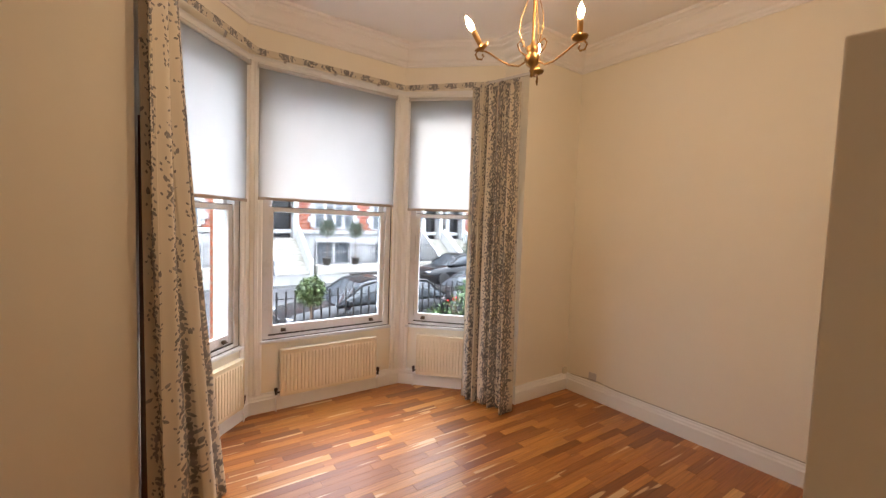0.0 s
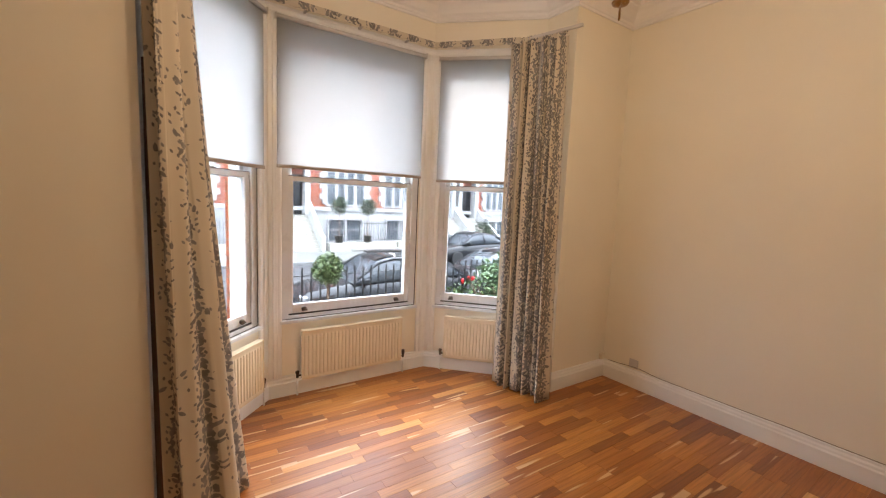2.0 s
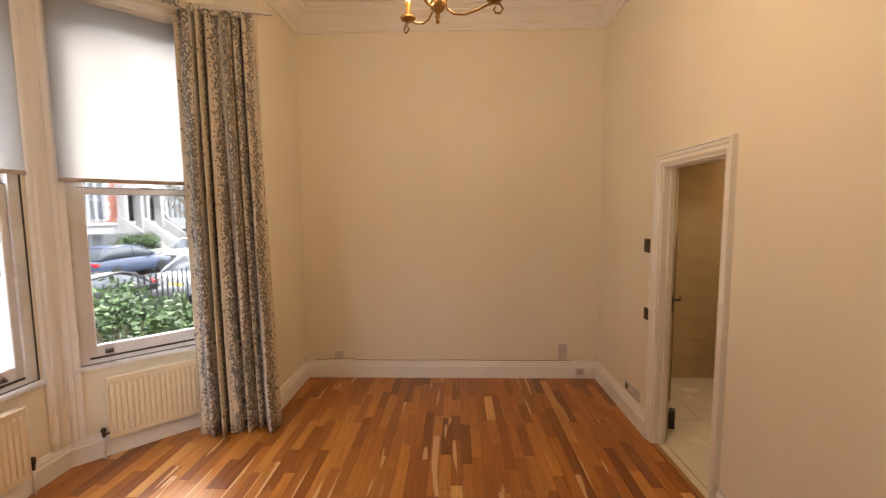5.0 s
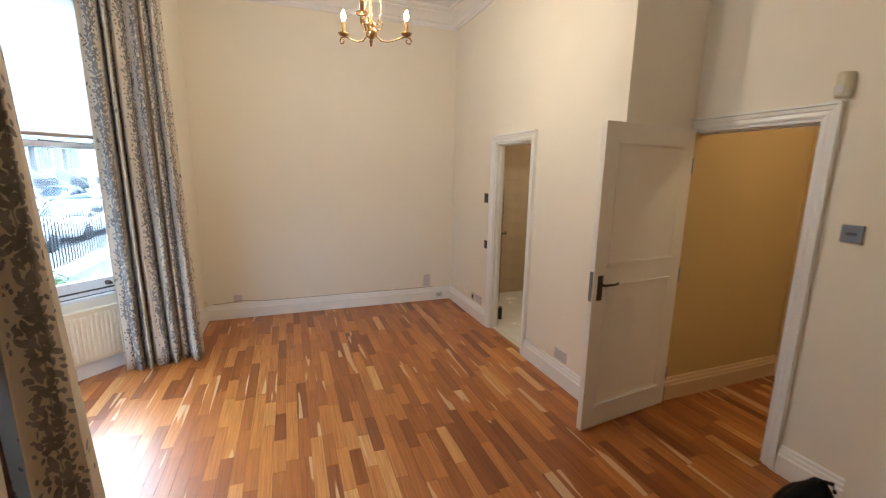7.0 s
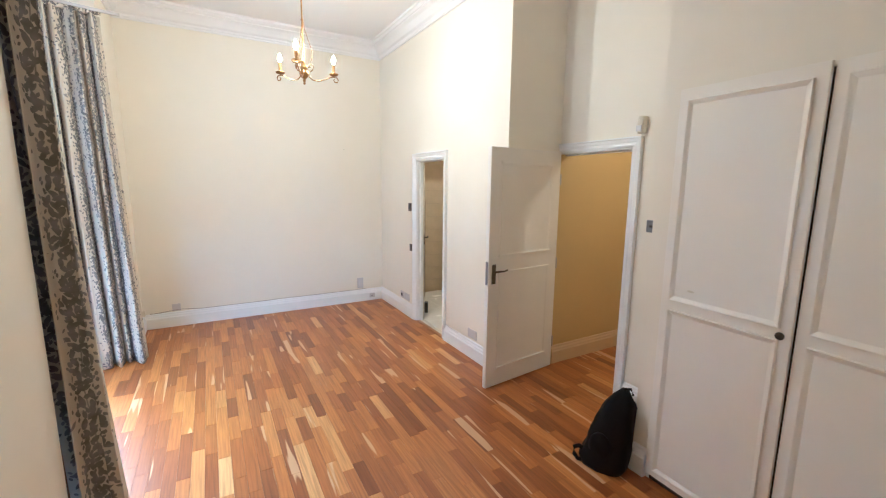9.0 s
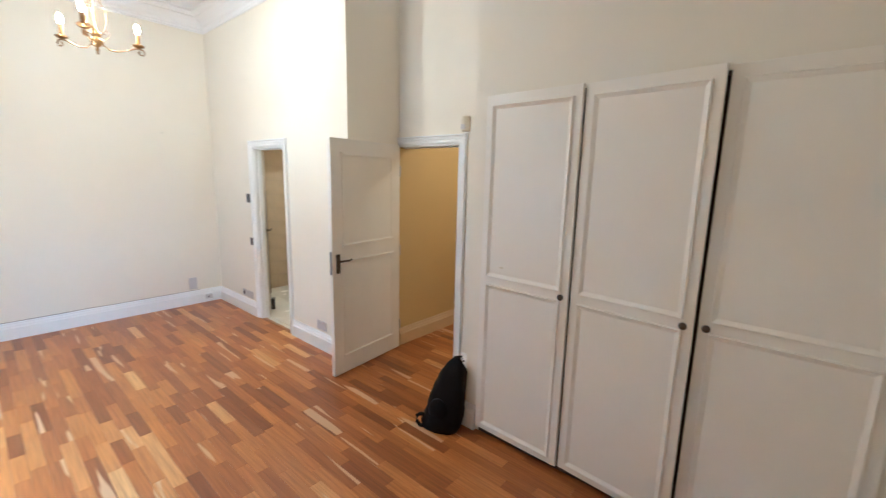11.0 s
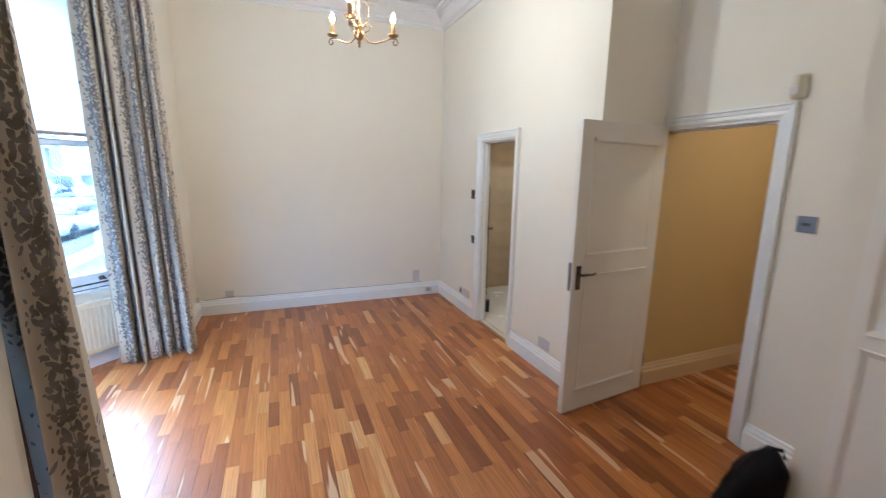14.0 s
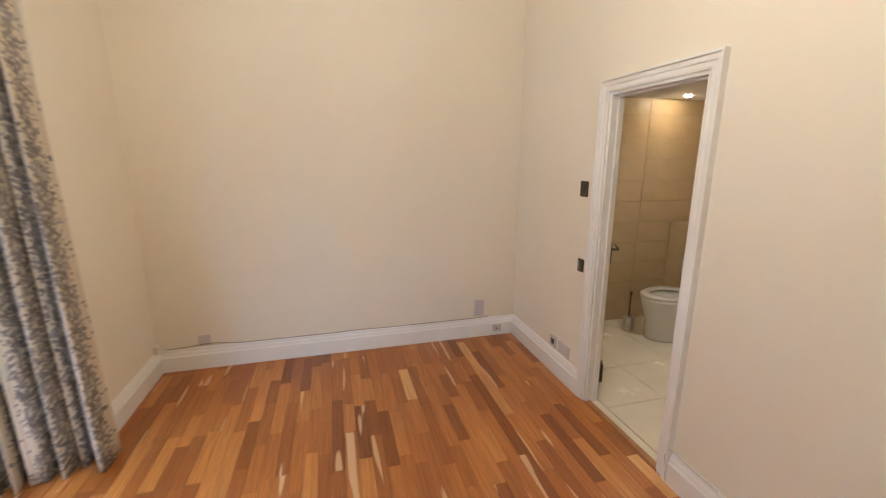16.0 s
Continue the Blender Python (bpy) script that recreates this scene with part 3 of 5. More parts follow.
radiator(0.64, pose(RC[0] + 0.54 * R2, RC[1] - 0.54 * R2, 0, 0, 0, -45))
radiator(0.64, pose(LC[0] - 0.46 * R2, LC[1] - 0.46 * R2, 0, 0, 0, 45))


# ---- curtains ----
def curtain_sheet(path, foot, folds, depth, top, bottom, seed, rows=26, cols=300):
    """A gathered cloth hung along one line of (x, y) and meeting the floor along another."""
    rnd = random.Random(seed)
    ph = [rnd.uniform(0, 6.28) for _ in range(6)]

    def line_of(raw):
        pts = [Vector(p) for p in raw]
        lens = [0.0]
        for a, b in zip(pts, pts[1:]):
            lens.append(lens[-1] + (b - a).length)
        return pts, lens

    def on(ln, u):
        pts, lens = ln
        s = u * lens[-1]
        for k in range(len(pts) - 1):
            if s <= lens[k + 1] or k == len(pts) - 2:
                f = (s - lens[k]) / (lens[k + 1] - lens[k])
                d = (pts[k + 1] - pts[k]).normalized()
                return pts[k] + (pts[k + 1] - pts[k]) * f, Vector((-d.y, d.x))

    upper, lower = line_of(path), line_of(foot)
    bm = bmesh.new()
    uv = bm.loops.layers.uv.new("cloth")
    grid = []
    for r in range(rows + 1):
        f = r / rows
        z = top + (bottom - top) * f
        line = []
        for c in range(cols + 1):
            u = c / cols
            warp = u + 0.035 * math.sin(6.28 * u * 2.3 + ph[0] + 0.8 * f) + 0.012 * math.sin(6.28 * u * 5.1 + ph[1] - 2 * f)
            (p, na), (pb, nb) = on(upper, u), on(lower, u)
            g = f ** 1.3
            p, nn = p.lerp(pb, g), na.lerp(nb, g)
            amp = depth * (0.6 + 0.4 * f) * (0.75 + 0.4 * math.sin(6.28 * u * 3.1 + ph[2] + 0.6 * f))
            w = 1.0 - 2.0 * abs(math.sin(3.14159 * folds * warp + ph[3] / 2)) ** 2.3
            wave = amp * (w + 0.2 * math.sin(2 * (6.28 * folds * warp + ph[3]) + 0.7 * f)) + 0.25 * depth * f * math.sin(6.28 * folds * 0.37 * u + ph[4])
            q = p + nn * wave
            line.append((q.x, q.y, z + 0.006 * math.sin(6.28 * u * 3 + ph[5]) * f))
        grid.append(line)
    mid = [Vector(p) for p in grid[rows // 2]]
    arc = [0.0]
    for p, q in zip(mid, mid[1:]):
        arc.append(arc[-1] + (q - p).length)
    vs = [[bm.verts.new(p) for p in line] for line in grid]
    for r in range(rows):
        for c in range(cols):
            fa = bm.faces.new((vs[r][c], vs[r][c + 1], vs[r + 1][c + 1], vs[r + 1][c]))
            for lp, (rr, cc) in zip(fa.loops, ((r, c), (r, c + 1), (r + 1, c + 1), (r + 1, c))):
                lp[uv].uv = (arc[cc], (rows - rr) / rows * (top - bottom))
    return bm


def curtain(path, foot, lining, lining_foot, seed, label, folds, depth):
    t = thing("curtain", label, "curtain", pose(path[0][0], path[0][1], 0), "bay curtains")
    o = Vector(path[0])

    def loc(pts):
        return [tuple(Vector(p) - o) for p in pts]

    def sheet(name, bm, mat, thick, label=""):
        ob = new(name, mesh_of(bm, name, mat, True))
        ob.parent = t
        ob.modifiers.new("thickness", "SOLIDIFY").thickness = thick
        tagged(ob, label)

    sheet("cloth", curtain_sheet(loc(path), loc(foot), folds, depth, 3.075, 0.012, seed), M_CLOTH, 0.003)
    sheet("heading", curtain_sheet(loc(path), loc(path), 15, 0.012, 3.125, 3.07, seed + 1, 3, 220), M_CLOTH, 0.006)
    if lining:
        sheet("lining", curtain_sheet(loc(lining), loc(lining_foot), 3.5, 0.01, 2.25, 0.03, seed + 2, 12, 90), M_LINING, 0.002, "curtain lining, brown darkened in colour for the shade behind the curtain")
    return t


curtain([(2.92, 3.3), (3.03, 2.98), (3.08, 2.81)], [(2.88, 3.26), (2.99, 2.95), (3.05, 2.72)], None, None, 3, "cream floor-length curtain with grey-blue leaf print", 6.5, 0.07)
curtain([(0.282, 2.625), (0.335, 2.56), (0.40, 2.63), (0.43, 2.88), (0.48, 3.28)], [(0.305, 2.615), (0.385, 2.485), (0.57, 2.54), (0.67, 2.8), (0.69, 3.24)], [(0.283, 2.72), (0.31, 2.68), (0.36, 2.9), (0.41, 3.2)], [(0.283, 2.7), (0.325, 2.645), (0.44, 2.9), (0.5, 3.2)], 8, "cream floor-length curtain with grey-blue leaf print, drawn aside", 4.5, 0.045)

rail = thing("curtain_rail", "fabric-covered curtain rail following the bay", "curtain rail", pose(1.755, 3.8, 3.1))
LINE = [(3.10, 2.68), (2.96, 3.22), (2.46, 3.80), (1.05, 3.80), (0.52, 3.22), (0.335, 2.56)]
b = bmesh.new()
sweep(b, [(x - 1.755, y - 3.8) for x, y in LINE], [(-0.012, 0.0), (0.012, 0.0), (0.012, 0.022), (-0.012, 0.022)])
part("track", b, M_PLASTIC, rail, "white plastic curtain track")
fas = bmesh.new()
uvl = fas.loops.layers.uv.new("cloth")
dist = 0.0
for p, q in zip(LINE[1:-2], LINE[2:-1]):
    p, q = Vector(p), Vector(q)
    d = (q - p).normalized()
    nrm = Vector((-d.y, d.x)) * 0.016
    steps = int((q - p).length / 0.03)
    for i in range(steps):
        pa, pb = p + (q - p) * (i / steps), p + (q - p) * ((i + 1) / steps)
        wob, wob2 = 0.004 * math.sin(i * 1.9), 0.004 * math.sin((i + 1) * 1.9)
        vs = [fas.verts.new(((pa + nrm).x - 1.755, (pa + nrm).y - 3.8, -0.018 + wob)), fas.verts.new(((pb + nrm).x - 1.755, (pb + nrm).y - 3.8, -0.018 + wob2)), fas.verts.new(((pb + nrm).x - 1.755, (pb + nrm).y - 3.8, 0.034)), fas.verts.new(((pa + nrm).x - 1.755, (pa + nrm).y - 3.8, 0.034))]
        fc = fas.faces.new(vs)
        for lp, (uu, vv) in zip(fc.loops, ((i, 0), (i + 1, 0), (i + 1, 1.8), (i, 1.8))):
            lp[uvl].uv = (dist + uu * 0.03, vv * 0.03)
    dist += (q - p).length
bmesh.ops.remove_doubles(fas, verts=fas.verts[:], dist=0.012)
fo = new("fascia", mesh_of(fas, "fascia", M_CLOTH))
fo.parent = rail
tagged(fo, "leaf-print fabric strip")
fo.modifiers.new("thickness", "SOLIDIFY").thickness = 0.004
for x, y in ((1.3, 3.80), (1.755, 3.80), (2.2, 3.80), (2.71, 3.51), (0.80, 3.51)):
    b = bmesh.new()
    oy = 3.918 - y if abs(x - 1.755) < 0.5 else 0.16
    box(b, x - 1.755 - 0.008, y - 3.8, 0.004, x - 1.755 + 0.008, y - 3.8 + oy, 0.018)
    part("bracket", b, M_PLASTIC, rail)

hk = thing("curtain_hook", "white metal curtain tie-back hook on the wall", "hook", pose(LJ, 2.76, 1.12))
b = bmesh.new()
tube(b, [(0, 0, 0.1), (0.03, 0, 0.1), (0.045, 0, 0.08), (0.045, 0, 0.02), (0.03, 0, -0.0), (0.0, 0, -0.01)], 0.006)
part("hook_arm", b, M_TRIM, hk, "", True)
b = bmesh.new()
box(b, 0.0, -0.015, -0.03, 0.004, 0.015, 0.12)
part("back_plate", b, M_TRIM, hk)


# ---- doors ----
def frame_mould(bm, x0, z0, x1, z1, y, w=0.022, h=0.01):
    """A raised moulding round a panel on the face y, standing out towards -y."""
    prof = [(0, 0), (0.004, h), (w * 0.45, h * 0.7), (w * 0.7, h * 0.35), (w, 0)]
    cor = [(x0, z0, 1, 1), (x1, z0, -1, 1), (x1, z1, -1, -1), (x0, z1, 1, -1)]
    rings = [[(x + sx * d, y - e, z + sz * d) for d, e in prof] for x, z, sx, sz in cor]
    loft(bm, rings + [rings[0]], caps=False, closed=False)


def lever_handle(parent, x, y, z, side, plate_h=0.15, point=1):
    """Lever on a long plate; side -1: on the face towards -y; the lever points to +x times point."""
    b = rbox(x - 0.02, min(y, y + side * 0.006), z - plate_h / 2, x + 0.02, max(y, y + side * 0.006), z + plate_h / 2, 0.002)
    pl = part("handle_plate", b, M_BRONZE, parent, "dark bronze handle plate")
    b = bmesh.new()
    lathe(b, [(0.012, 0), (0.012, 0.012), (0.008, 0.016), (0.008, 0.042)], 12, pose(x, y, z + 0.025, 90 if side < 0 else -90, 0, 0))
    tube(b, [(x, y + side * 0.042, z + 0.025), (x + point * 0.035, y + side * 0.046, z + 0.027), (x + point * 0.075, y + side * 0.045, z + 0.022), (x + point * 0.112, y + side * 0.044, z + 0.03)], 0.0085, 8, (1, 1.0, 0.8, 0.9))
    part("lever", b, M_BRONZE, pl, "dark bronze lever", True)


def architrave(name, x0, x1, h, y, both=True):
    """Moulded frame round an opening on a wall whose face is y, standing out towards +y."""
    prof = [(0.0, 0.0), (0.0, 0.014), (0.012, 0.018), (0.03, 0.016), (0.036, 0.022), (0.055, 0.024), (0.06, 0.032), (0.07, 0.032), (0.07, 0.0)]
    bm = bmesh.new()
    pts = [(x0, 0.0), (x0, h), (x1, h), (x1, 0.0)]
    sg = [(-1, 0), (-1, 1), (1, 1), (1, 0)]
    rings = [[(px + sx * d, y + e, pz + sz * d) for d, e in prof] for (px, pz), (sx, sz) in zip(pts, sg)]
    if not both:
        rings = rings[:2] + [[(x1, q[1], q[2]) for q in rings[2]]]
    loft(bm, rings)
    structure(name, bm, M_TRIM, "white moulded door surround", "trim")


def lining_frame(name, x0, x1, h, y0, y1, both=True):
    bm = bmesh.new()
    e = 0.022 if both else 0.0
    ym = (y0 + y1) / 2
    box(bm, x0, y0, 0, x0 + 0.022, y1, h)
    box(bm, x0 + 0.022, ym - 0.03, 0, x0 + 0.034, ym, h - 0.022)
    box(bm, x0 + 0.022, y0, h - 0.022, x1 - e, y1, h)
    box(bm, x0 + 0.034, ym - 0.03, h - 0.034, x1 - e * 1.5, ym, h - 0.022)
    if both:
        box(bm, x1 - 0.022, y0, 0, x1, y1, h)
        box(bm, x1 - 0.034, ym - 0.03, 0, x1 - 0.022, ym, h - 0.022)
    structure(name, bm, M_TRIM, "white painted door lining", "trim")


architrave("trim_room_door", DX0 + 0.005, DX1 - 0.002, DH - 0.005, YD, False)
lining_frame("trim_room_door_lining", DX0, DX1, DH, YD - 0.125, YD + 0.003, False)
architrave("trim_bathroom_door", BX0 + 0.005, BX1 - 0.005, BH - 0.005, YB)
lining_frame("trim_bathroom_door_lining", BX0, BX1, BH, YB - 0.08, YB + 0.003)

HINGE, TIP = Vector((1.1, -0.605)), Vector((1.012, 0.212))
LEAF = (TIP - HINGE).length
ang = math.degrees(math.atan2((TIP - HINGE).y, (TIP - HINGE).x))
dr = thing("door_1", "white panelled room door standing open with bronze lever", "door", pose(HINGE.x, HINGE.y, 0, 0, 0, ang), "", "structure")
part("leaf", rbox(0, -0.04, 0.012, LEAF, 0.0, 1.99, 0.003), M_DOOR, dr)
for y, sgn in ((0.0, -1), (-0.04, 1)):
    b = bmesh.new()
    for z0, z1 in ((0.17, 0.99), (1.13, 1.875)):
        frame_mould(b, 0.11, z0, LEAF - 0.11, z1, y, 0.02, 0.004 * sgn)
        for z in (z0, z1):
            box(b, 0.105, min(y, y - 0.014 * sgn), z - 0.009, LEAF - 0.105, max(y, y - 0.014 * sgn), z + 0.009)
            box(b, 0.1, min(y, y - 0.008 * sgn), z - 0.017, LEAF - 0.1, max(y, y - 0.008 * sgn), z - 0.0092)
    part("panel_moulding", b, M_DOOR, dr)
lever_handle(dr, LEAF - 0.055, 0.0, 0.985, 1, 0.16, -1)
lever_handle(dr, LEAF - 0.055, -0.04, 0.985, -1, 0.16, -1)
part("latch_plate", rbox(LEAF - 0.001, -0.032, 0.9, LEAF + 0.003, -0.008, 1.09, 0.001), M_GREYPL, dr, "dull grey metal latch plate")
for z in (0.25, 1.0, 1.75):
    b = bmesh.new()
    lathe(b, [(0.006, -0.05), (0.006, 0.05)], 10, pose(-0.004, 0.004, z))
    box(b, 0.0, -0.03, z - 0.05, 0.002, 0.002, z + 0.05)
    part("hinge", b, M_STEEL, dr, "worn steel hinge")

dr2 = thing("door_2", "cream bi-fold bathroom door folded back inside", "door", pose(BX1 - 0.022, YB - 0.085, 0, 0, 0, -30), "", "structure")
part("leaf", rbox(0.02, 0.0, 0.012, 0.225, 0.03, 1.945, 0.003), M_CREAMDOOR, dr2)
part("leaf", rbox(0.03, 0.034, 0.012, 0.225, 0.064, 1.945, 0.003), M_CREAMDOOR, dr2)
strip = bmesh.new()
for i in range(21):
    z = 0.24 + 0.06 * i
    box(strip, 0.2, -0.008, z, 0.226 + (0.008 if i % 2 else 0.0), -0.0005, z + 0.0595)
part("edge_strip", strip, M_AGEDSTRIP, dr2, "dark notched metal edge strip")
part("pivot", rbox(0.19, -0.045, 0.03, 0.265, -0.0005, 0.165, 0.004), M_BLACKP, dr2, "black pivot fitting")
lever_handle(dr2, 0.042, 0.0, 1.02, -1, 0.12, 1)
b = bmesh.new()
box(b, BX0 + 0.022, YB - 0.03, 0.0, BX1 - 0.022, YB + 0.006, 0.006)
structure("threshold", b, M_OAK, "brown timber door threshold", "threshold")


# ---- built-in wardrobe ----
wr = thing("wardrobe", "cream built-in wardrobe with three panelled doors", "wardrobe", pose(-1.2, YW, 0))
b = bmesh.new()
x0, x1, zt = -0.9, 0.895, 2.168
box(b, x0, -0.58, 0.0, x1, -0.56, zt)
box(b, x0, -0.56, 0.0, x0 + 0.02, -0.004, zt)
box(b, x1 - 0.02, -0.56, 0.0, x1, -0.004, zt)
box(b, x0 + 0.02, -0.56, 0.0, x1 - 0.02, -0.004, 0.04)
box(b, x0 + 0.02, -0.56, zt - 0.02, x1 - 0.02, -0.004, zt)
part("carcass", b, M_DARKIN, wr, "wardrobe inside, coloured near-black for the shade in the door gaps")


def wardrobe_door(xl, w, knob_x, swing, hinge_right):
    """Hung on one side; swing opens it a little."""
    hx = xl + w if hinge_right else xl
    m = pose(hx, 0.004, 0, 0, 0, swing if not hinge_right else -swing)
    off = -w if hinge_right else 0
    bm = rbox(off, 0, 0.045, off + w, 0.022, 2.185, 0.003)
    bm.transform(m)
    d = part("door", bm, M_WARD, wr)
    mb = bmesh.new()
    for z0, z1 in ((0.083, 1.05), (1.1, 2.13)):
        frame_mould(mb, off + 0.044, z0, off + w - 0.044, z1, 0.022, 0.026, -0.011)
    mb.transform(m)
    part("panel_moulding", mb, M_WARD, d)
    kb = bmesh.new()
    lathe(kb, [(0.007, 0), (0.007, 0.012), (0.016, 0.018), (0.018, 0.026), (0.013, 0.033), (0.003, 0.035)], 14, pose(0, 0, 0))
    kb.transform(m @ pose(off + knob_x, 0.022, 1.075, -90, 0, 0))
    part("knob", kb, M_BRONZE, d, "dark round knob", True)


wardrobe_door(0.312, 0.592, 0.032, 1.6, True)
chip = bmesh.new()
lathe(chip, [(0.002, 0.0), (0.012, 0.0), (0.011, 0.0012), (0.002, 0.0012)], 9, pose(0.75, 0.0316, 1.17, -90, 0, 0) @ Matrix.Diagonal((1.6, 0.5, 1, 1)))
part("paint_chip", chip, M_IVORY, wr, "small chip in the paint")
wardrobe_door(-0.29, 0.593, 0.035, 4.0, True)
wardrobe_door(-0.932, 0.632, 0.597, 0.5, False)


# ---- wall fittings ----
def plate(name, label, cat, m, w, h, mat, depth=0.009, extra=None):
    """A small plate on a wall: local x along it, y out of it, z up."""
    t = thing(name, label, cat, m)
    part("plate", rbox(-w / 2, 0, -h / 2, w / 2, depth, h / 2, 0.002), mat, t)
    for nm, (ex, ez, ew, eh, emat) in (extra or []):
        part(nm, rbox(ex - ew / 2, depth, ez - eh / 2, ex + ew / 2, depth + 0.004, ez + eh / 2, 0.001), emat, t)
    return t


ON_E, ON_B, ON_N = 90, 0, 180
plate("wall_socket", "white single socket plate on the far wall", "socket", pose(XE, 2.54, 0.225, 0, 0, ON_E), 0.086, 0.086, M_PLASTIC, 0.009, [("rocker", (0.02, 0.02, 0.014, 0.02, M_PLASTIC))])
plate("wall_socket", "white double stacked socket plate on the far wall", "socket", pose(XE, 0.285, 0.27, 0, 0, ON_E), 0.086, 0.15, M_PLASTIC, 0.012, [("rocker", (0.0, 0.05, 0.03, 0.02, M_PLASTIC)), ("cover", (0.0, -0.03, 0.05, 0.05, M_PLASTIC))])
plate("cable_box", "small white cable box on the skirting", "cable box", pose(XE - 0.03, 0.12, 0.075, 0, 0, ON_E), 0.075, 0.06, M_PLASTIC, 0.025, [("jack", (0.01, 0.0, 0.014, 0.012, M_BLACKP))])
plate("corner_box", "small dark cable box in the corner", "cable box", pose(XE - 0.05, YN - 0.001, 0.205, 0, 0, ON_N), 0.05, 0.06, M_IVORY, 0.03)
plate("aerial_socket", "white wall plate with black aerial jack", "socket", pose(3.32, YB, 0.235, 0, 0, ON_B), 0.086, 0.086, M_PLASTIC, 0.009, [("jack", (0.0, 0.0, 0.04, 0.04, M_BLACKP))])
plate("wall_socket", "white double wall socket low on the wall", "socket", pose(3.17, YB, 0.235, 0, 0, ON_B), 0.15, 0.086, M_PLASTIC, 0.009, [("rocker", (0.04, 0.02, 0.014, 0.02, M_PLASTIC)), ("rocker", (-0.04, 0.02, 0.014, 0.02, M_PLASTIC))])
plate("wall_socket", "white double wall socket above the skirting", "socket", pose(1.62, YB, 0.24, 0, 0, ON_B), 0.15, 0.088, M_PLASTIC, 0.009, [("rocker", (0.04, 0.02, 0.014, 0.02, M_PLASTIC)), ("rocker", (-0.04, 0.02, 0.014, 0.02, M_PLASTIC))])
plate("light_switch", "dark bronze switch plate beside the bathroom door", "switch", pose(3.063, YB, 1.414, 0, 0, ON_B), 0.072, 0.1, M_BRONZE, 0.012, [("rocker", (0.0, 0.0, 0.03, 0.05, M_BLACKP))])
plate("light_switch", "small dark switch plate beside the bathroom door", "switch", pose(3.038, YB, 0.91, 0, 0, ON_B), 0.056, 0.085, M_BRONZE, 0.012, [("rocker", (0.012, 0.0, 0.014, 0.06, M_GREYPL))])
plate("dimmer_switch", "grey metal dimmer plate beside the room door", "switch", pose(0.215, YD, 1.415, 0, 0, ON_B), 0.088, 0.088, M_GREYPL, 0.01, [("rocker", (0.0, 0.0, 0.04, 0.016, M_BLACKP))])

pir = thing("alarm_sensor", "ivory plastic alarm sensor above the door frame", "sensor", pose(0.355, YD, 2.135))
b = bmesh.new()
loft(b, [[(math.cos(a) * 0.034 * s, 0.004 + max(0, math.sin(a)) * 0.05 * s, z) for a in [math.pi * i / 12 for i in range(13)]] for z, s in ((-0.058, 0.9), (-0.05, 1.0), (0.02, 1.0), (0.05, 0.98), (0.06, 0.86))])
part("housing", b, M_IVORY, pir, "", True)
part("lens", rbox(-0.02, 0.05, -0.045, 0.02, 0.057, -0.005, 0.003), M_PLASTIC, pir, "frosted lens")

cable = thing("cable", "thin cable lying along the skirting top", "cable", pose(XE - 0.012, 1.4, 0.175))
b = bmesh.new()
tube(b, [(0, 1.4 - 2.6 * i / 40, 0.003 + 0.02 * max(0, math.sin(i * 0.35)) ** 3 * (1 if i < 14 else 0.2)) for i in range(41)], 0.003, 6)
part("cord", b, M_CABLE, cable, "", True)

loop = thing("cable", "thin white cable looped over the skirting by the door", "cable", pose(2.13, YB + 0.02, 0.16))
b = bmesh.new()
tube(b, [(0.03, 0.0, -0.13), (0.03, 0.012, -0.02), (0.02, 0.004, 0.025), (-0.02, 0.0, 0.03), (-0.08, -0.004, 0.016), (-0.25, -0.006, 0.014)], 0.003, 6)
part("cord", b, M_PLASTIC, loop, "", True)


nail = thing("picture_nail", "small dark picture nail in the far wall", "nail", pose(XE, 0.477, 2.147))
b = bmesh.new()
lathe(b, [(0.0015, 0.0), (0.0015, 0.012), (0.0035, 0.012), (0.0035, 0.014), (0.001, 0.015)], 10, pose(0, 0, 0, 0, -90, 0))
part("shank", b, M_BRONZE, nail, "", True)


# ---- chandelier ----
ch = thing("chandelier", "aged brass chandelier with three lit candle bulbs", "chandelier", pose(1.765, 1.425, 2.435))
b = bmesh.new()
lathe(b, [(0.002, 0.0), (0.009, 0.006), (0.006, 0.018), (0.012, 0.028), (0.008, 0.04), (0.026, 0.055), (0.034, 0.075), (0.034, 0.092), (0.02, 0.104), (0.028, 0.112), (0.028, 0.135), (0.012, 0.146), (0.007, 0.16), (0.007, 0.45), (0.011, 0.455), (0.006, 0.47), (0.006, 0.6)], 18)
part("stem", b, M_BRASS, ch, "", True)
b = bmesh.new()
lathe(b, [(0.006, 0.0), (0.006, 0.2)], 8, pose(0, 0, 0.6))
lathe(b, [(0.0035, 0.8), (0.0035, ZC - 2.435 - 0.04)], 8)
part("drop_rod", b, M_BRASS, ch, "", True)
b = bmesh.new()
lathe(b, [(0.012, ZC - 2.435 - 0.05), (0.035, ZC - 2.435 - 0.035), (0.055, ZC - 2.435 - 0.012), (0.058, ZC - 2.435)], 18)
part("ceiling_rose", b, M_BRASS, ch, "", True)
